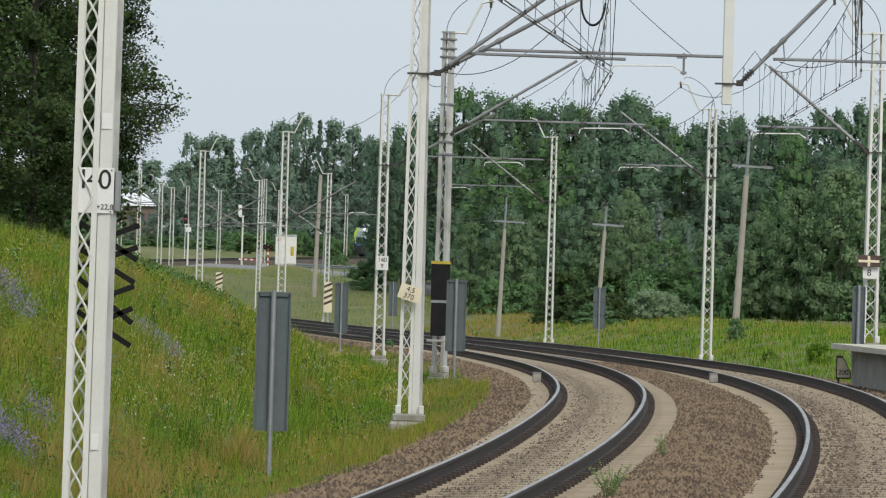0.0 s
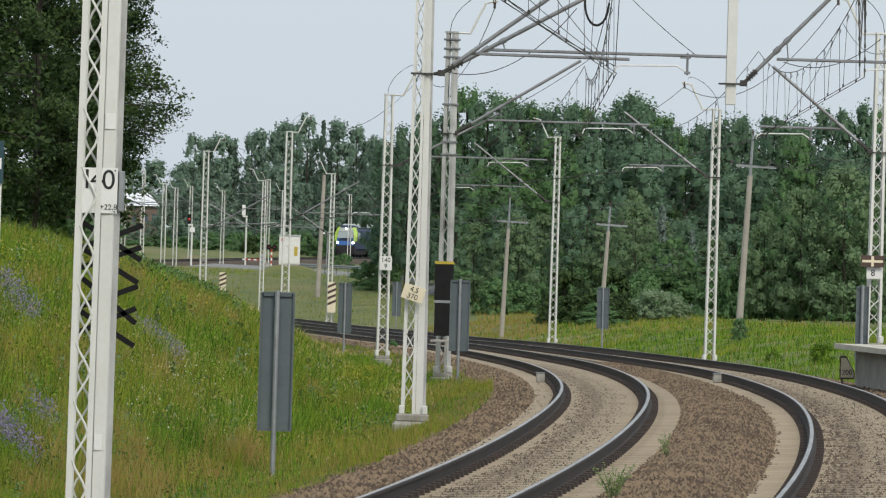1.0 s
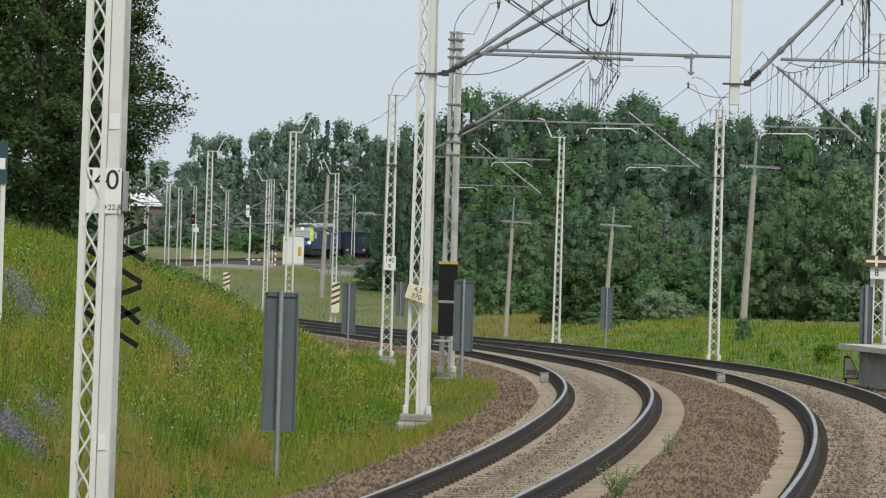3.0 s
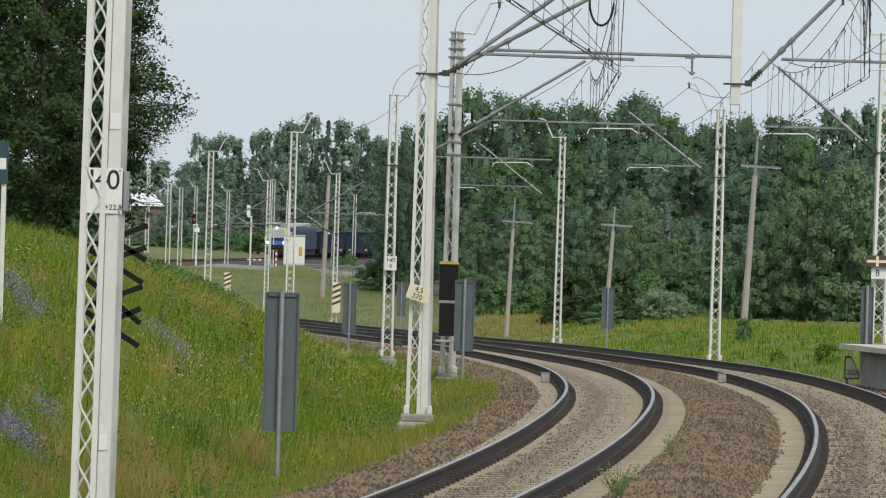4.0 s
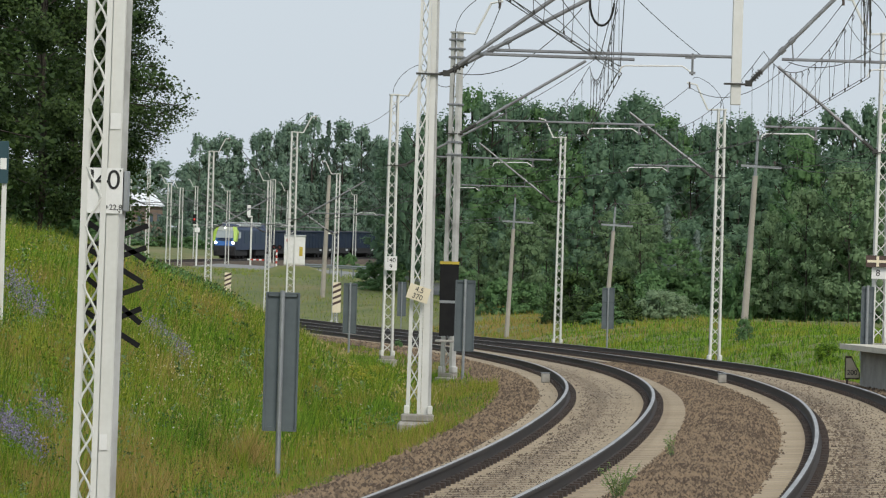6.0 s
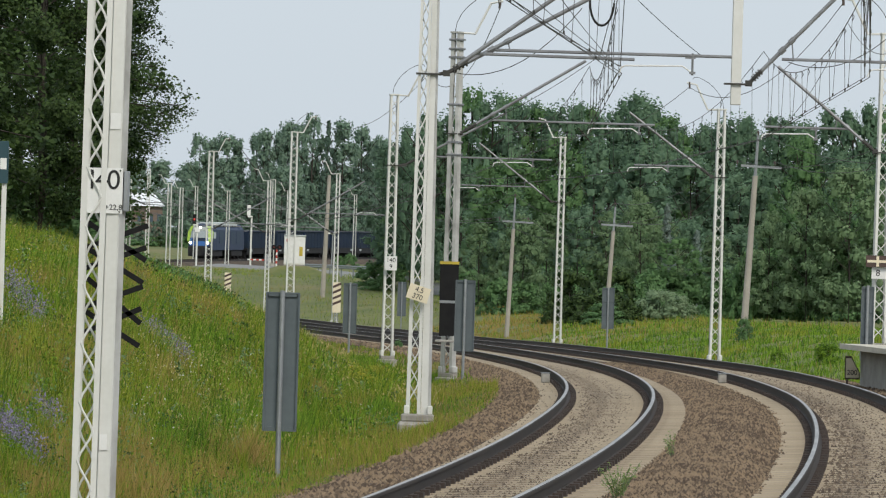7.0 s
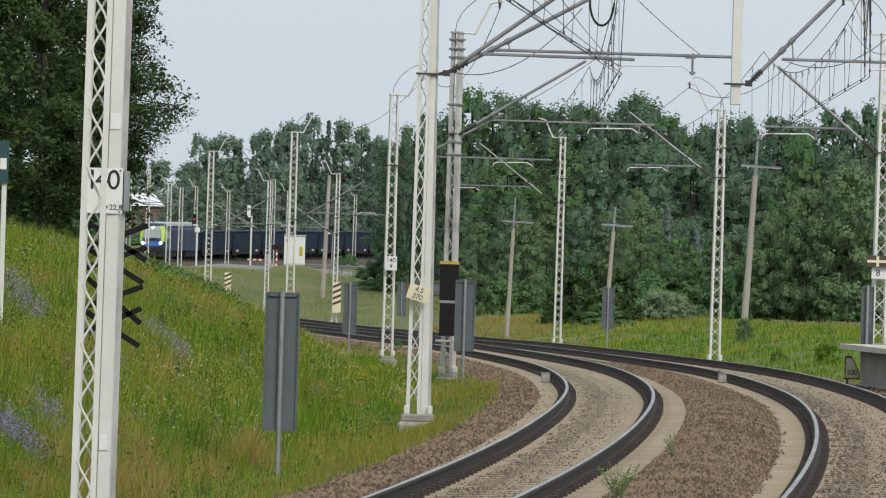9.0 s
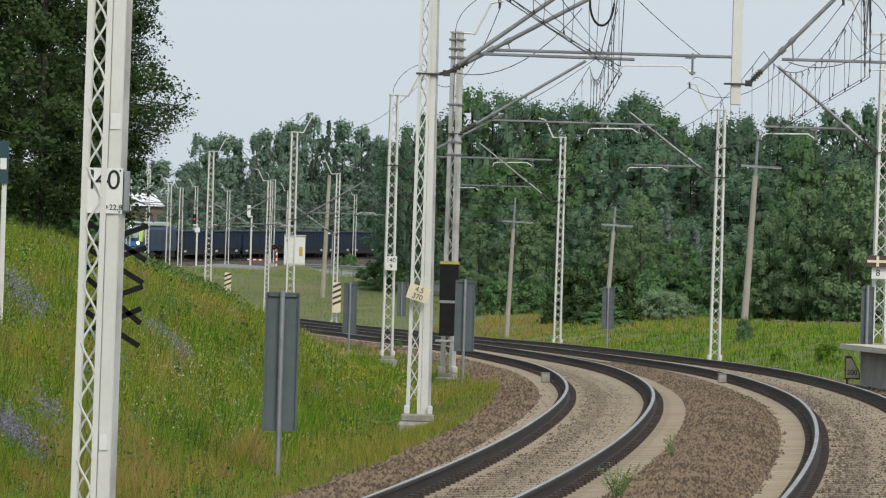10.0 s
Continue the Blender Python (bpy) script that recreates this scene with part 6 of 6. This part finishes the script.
# ---- the freight train ----
def loco():
    """Local space: y forwards, z up from the rail, the front at y = 0."""
    e = thing("locomotive", pose(0, 0, 0), "dark blue locomotive with lime corner posts and lit headlamps", "locomotive")
    L = 15.8
    rings = []
    # stations: distance back, half width, floor, shoulder height, roof height
    for y, w, z0, zs, zr in ((0.0, 1.22, 1.2, 1.9, 2.35), (0.12, 1.30, 1.1, 2.4, 2.75), (0.55, 1.36, 1.05, 3.2, 3.75), (0.95, 1.40, 1.05, 3.4, 4.12), (2.4, 1.46, 1.05, 3.45, 4.12), (2.6, 1.48, 1.05, 3.4, 3.85),
                             (L - 2.6, 1.48, 1.05, 3.4, 3.85), (L - 2.4, 1.46, 1.05, 3.45, 4.12), (L - 0.9, 1.4, 1.05, 3.4, 4.1), (L, 1.25, 1.2, 2.0, 2.6)):
        rings.append([(-w, -y, z0), (-w, -y, zs), (-w * 0.72, -y, zr - 0.12), (-w * 0.35, -y, zr), (w * 0.35, -y, zr), (w * 0.72, -y, zr - 0.12), (w, -y, zs), (w, -y, z0)])
    bm = B()
    vs = [[bm.verts.new(p) for p in r] for r in rings]
    for r, q in zip(vs, vs[1:]):
        for i in range(8):
            j = (i + 1) % 8
            bm.faces.new((r[i], r[j], q[j], q[i]))
    bm.faces.new(vs[0])
    bm.faces.new(vs[-1][::-1])
    bmesh.ops.recalc_face_normals(bm, faces=bm.faces[:])
    part("body", bm, M_LOCO, e)
    bm = B()
    slab(bm, [(-1.10, 0.03, 1.55), (1.10, 0.03, 1.55), (1.14, -0.02, 2.42), (-1.14, -0.02, 2.42)], -0.1)
    part("nose_panel", bm, M_NOSE, e, "bright blue nose panel")
    bm = B()
    slab(bm, [(-1.06, 0.12, 2.46), (1.06, 0.12, 2.46), (1.00, -0.24, 3.28), (-1.00, -0.24, 3.28)], -0.25)
    part("windscreen", bm, M_SCREEN, e, "glossy cab windscreen, the sky's reflection put into its pale colour")
    bm = B()
    slab(bm, [(-0.97, -0.26, 3.31), (0.97, -0.26, 3.31), (0.82, -0.48, 3.80), (-0.82, -0.48, 3.80)], -0.3)
    part("brow", bm, M_GREYROOF, e, "grey band over the windscreen")
    for sx in (-1, 1):
        bm = B()
        slab(bm, [(sx * 1.44, 0.06, 2.05), (sx * 1.14, 0.14, 2.05), (sx * 1.02, -0.22, 3.28), (sx * 0.80, -0.44, 3.86), (sx * 1.14, -0.54, 3.86), (sx * 1.46, -0.36, 3.2)], -0.7)
        part("corner_post", bm, M_LIME, e, "lime green cab corner")
        bm = B()
        rod(bm, (sx * 1.05, -0.05, 1.88), (sx * 1.05, 0.10, 1.88), 0.16, 14)
        part("headlamp", bm, M_LAMP, e, "lit round headlamp")
        bm = B()
        rod(bm, (sx * 0.88, 0.0, 1.05), (sx * 0.88, 0.45, 1.05), 0.10, 10)
        rod(bm, (sx * 0.88, 0.45, 1.05), (sx * 0.88, 0.52, 1.05), 0.24, 14)
        part("buffer", bm, M_UNDER, e)
    bm = B()
    rod(bm, (0, -0.75, 3.66), (0, -0.36, 3.66), 0.13, 12)
    part("top_lamp", bm, M_LAMP, e, "lit top headlamp")
    bm = B()
    box(bm, -1.15, 1.15, -L + 2.9, -3.0, 3.80, 4.30, 0.1)
    part("roof_hood", bm, M_ROOF, e, "pale roof equipment cover")
    bm = B()
    box(bm, -1.32, 1.32, -0.9, 0.12, 0.30, 1.50, 0.10)
    part("front_sill", bm, M_UNDER, e)
    for y in (3.4, L - 3.4):
        bm = B()
        box(bm, -1.3, 1.3, -y - 2.5, -y + 2.5, 0.30, 1.06, 0.08)
        bg = part("bogie", bm, M_UNDER, e)
        for yy in (-1.7, 0, 1.7):
            bm = B()
            rod(bm, (-1.0, -y + yy, 0.55), (1.0, -y + yy, 0.55), 0.55, 18)
            part("wheelset", bm, M_UNDER, bg)
    for sx in (-1, 1):
        bm = B()
        box(bm, sx * 1.44 - 0.02, sx * 1.44 + 0.02, -2.1, -1.1, 2.4, 3.2, 0.01)
        part("side_window", bm, M_SCREEN, e)
        for i in range(4):
            bm = B()
            box(bm, sx * 1.49 - 0.02, sx * 1.49 + 0.02, -3.6 - i * 2.6 - 1.9, -3.6 - i * 2.6, 1.8, 3.2, 0.01)
            part("grille", bm, M_GRILLE, e, "grey-blue side grille")
    bm = B()
    tube(bm, [(0, -3.4, 4.30), (0, -4.6, 4.8), (0, -3.5, 5.45)], 0.05)
    box(bm, -0.9, 0.9, -3.6, -3.4, 5.45, 5.52)
    part("pantograph", bm, M_UNDER, e)
    return e


M_NOSE = mat("bright_blue_nose_paint", (0.045, 0.16, 0.47), (0.04, 0.13, 0.38), rough=0.4)
# base colour raised to a pale tone in place of the sky's reflection
M_SCREEN = mat("sky_tinted_glass", (0.34, 0.38, 0.38), (0.27, 0.31, 0.32), rough=0.06, spec=0.8)
M_GREYROOF = mat("grey_cab_roof", (0.42, 0.45, 0.42), (0.33, 0.36, 0.33), rough=0.6)
M_GRILLE = mat("grey_blue_grille", (0.026, 0.050, 0.088), (0.02, 0.04, 0.075), rough=0.6)


def wagon():
    e = thing("freight_wagon", pose(0, 0, 0), "dark blue open freight wagon with ribbed sides and a grey load", "wagon", "freight wagons")
    L, W = 13.2, 1.45
    for sx in (-1, 1):
        bm = B()
        box(bm, sx * W - 0.05, sx * W + 0.05, -L, -0.3, 1.25, 3.22, 0.02)
        s = part("side", bm, M_BLUE, e)
        for i in range(9):
            y = -0.45 - i * (L - 0.6) / 8
            bm = B()
            box(bm, sx * (W + 0.045) - 0.025, sx * (W + 0.045) + 0.025, y - 0.07, y + 0.07, 1.2, 3.22, 0.01)
            part("rib", bm, M_BLUE, s)
        bm = B()
        box(bm, sx * (W + 0.05) - 0.1, sx * (W + 0.05) + 0.1, -L, -0.3, 3.16, 3.30, 0.02)
        part("top_rail", bm, M_BLUE, s)
    # added dark sheets stand in for the darkness under the wagon
    for sx in (-1, 1):
        bm = B()
        box(bm, sx * (W - 0.1) - 0.04, sx * (W - 0.1) + 0.04, -L + 0.2, -0.5, 0.55, 1.24, 0.02)
        part("side_sill", bm, M_UNDER, e)
    for y in (-0.3, -L):
        bm = B()
        box(bm, -W, W, y - 0.06, y + 0.06, 1.25, 3.22, 0.01)
        part("end_wall", bm, M_BLUE, e)
    bm = B()
    bmesh.ops.create_grid(bm, x_segments=6, y_segments=22, size=1.0)
    for v in bm.verts:
        x, y = v.co.x, v.co.y
        v.co = Vector((x * (W - 0.08), -L / 2 - 0.15 + y * (L / 2 - 0.3), 3.12 + 0.36 * (1 - x * x) * (0.7 + 0.3 * noise.noise(Vector((x * 2, y * 6, 3))))))
    part("load", bm, M_COAL, e, "heaped grey bulk load")
    bm = B()
    box(bm, -W, W, -L, -0.3, 1.0, 1.25, 0.02)
    part("underframe", bm, M_UNDER, e)
    for y in (2.2, L - 2.0):
        bm = B()
        box(bm, -1.15, 1.15, -y - 1.3, -y + 1.3, 0.4, 0.9, 0.05)
        bg = part("bogie", bm, M_UNDER, e)
        for yy in (-0.9, 0.9):
            bm = B()
            rod(bm, (-0.95, -y + yy, 0.46), (0.95, -y + yy, 0.46), 0.46, 16)
            part("wheelset", bm, M_UNDER, bg)
        bm = B()
        box(bm, -1.46, -1.42, -y - 0.5, -y + 0.5, 0.85, 1.08)
        part("label_plate", bm, M_ROOF, e)
    return e


TRAIN = [loco()]
w0 = wagon()
TRAIN.append(w0)
for i in range(12):
    TRAIN.append(copy_thing(w0, pose(0, 0, 0)))


def train_pose(s):
    """s: metres back along the line from the reference abreast 732."""
    y = 732.0 + s / math.hypot(1.0, 0.2226)
    x, yy, z, t = line(y, 0.0)
    x2, yy2, z2, t2 = line(y + 10, 0.0)
    p = math.degrees(math.atan2(z2 - z, 10.0))
    return Matrix.Translation((x, yy, z + 0.03)) @ Matrix.Rotation(math.pi - t, 4, "Z") @ Matrix.Rotation(radians(-p), 4, "X")


RUN = [(0.0, 13.6), (1.0, 1.2), (2.5, -17.6), (4.5, -43.8), (5.5, -56.0), (7.5, -78.8), (9.0, -93.8), (10.0, -103.2)]


def motions():
    for k, v in enumerate(TRAIN):
        back = 0.0 if k == 0 else 16.4 + (k - 1) * 13.9
        walk(v, [(t, train_pose(s + back)) for t, s in RUN])


motions()
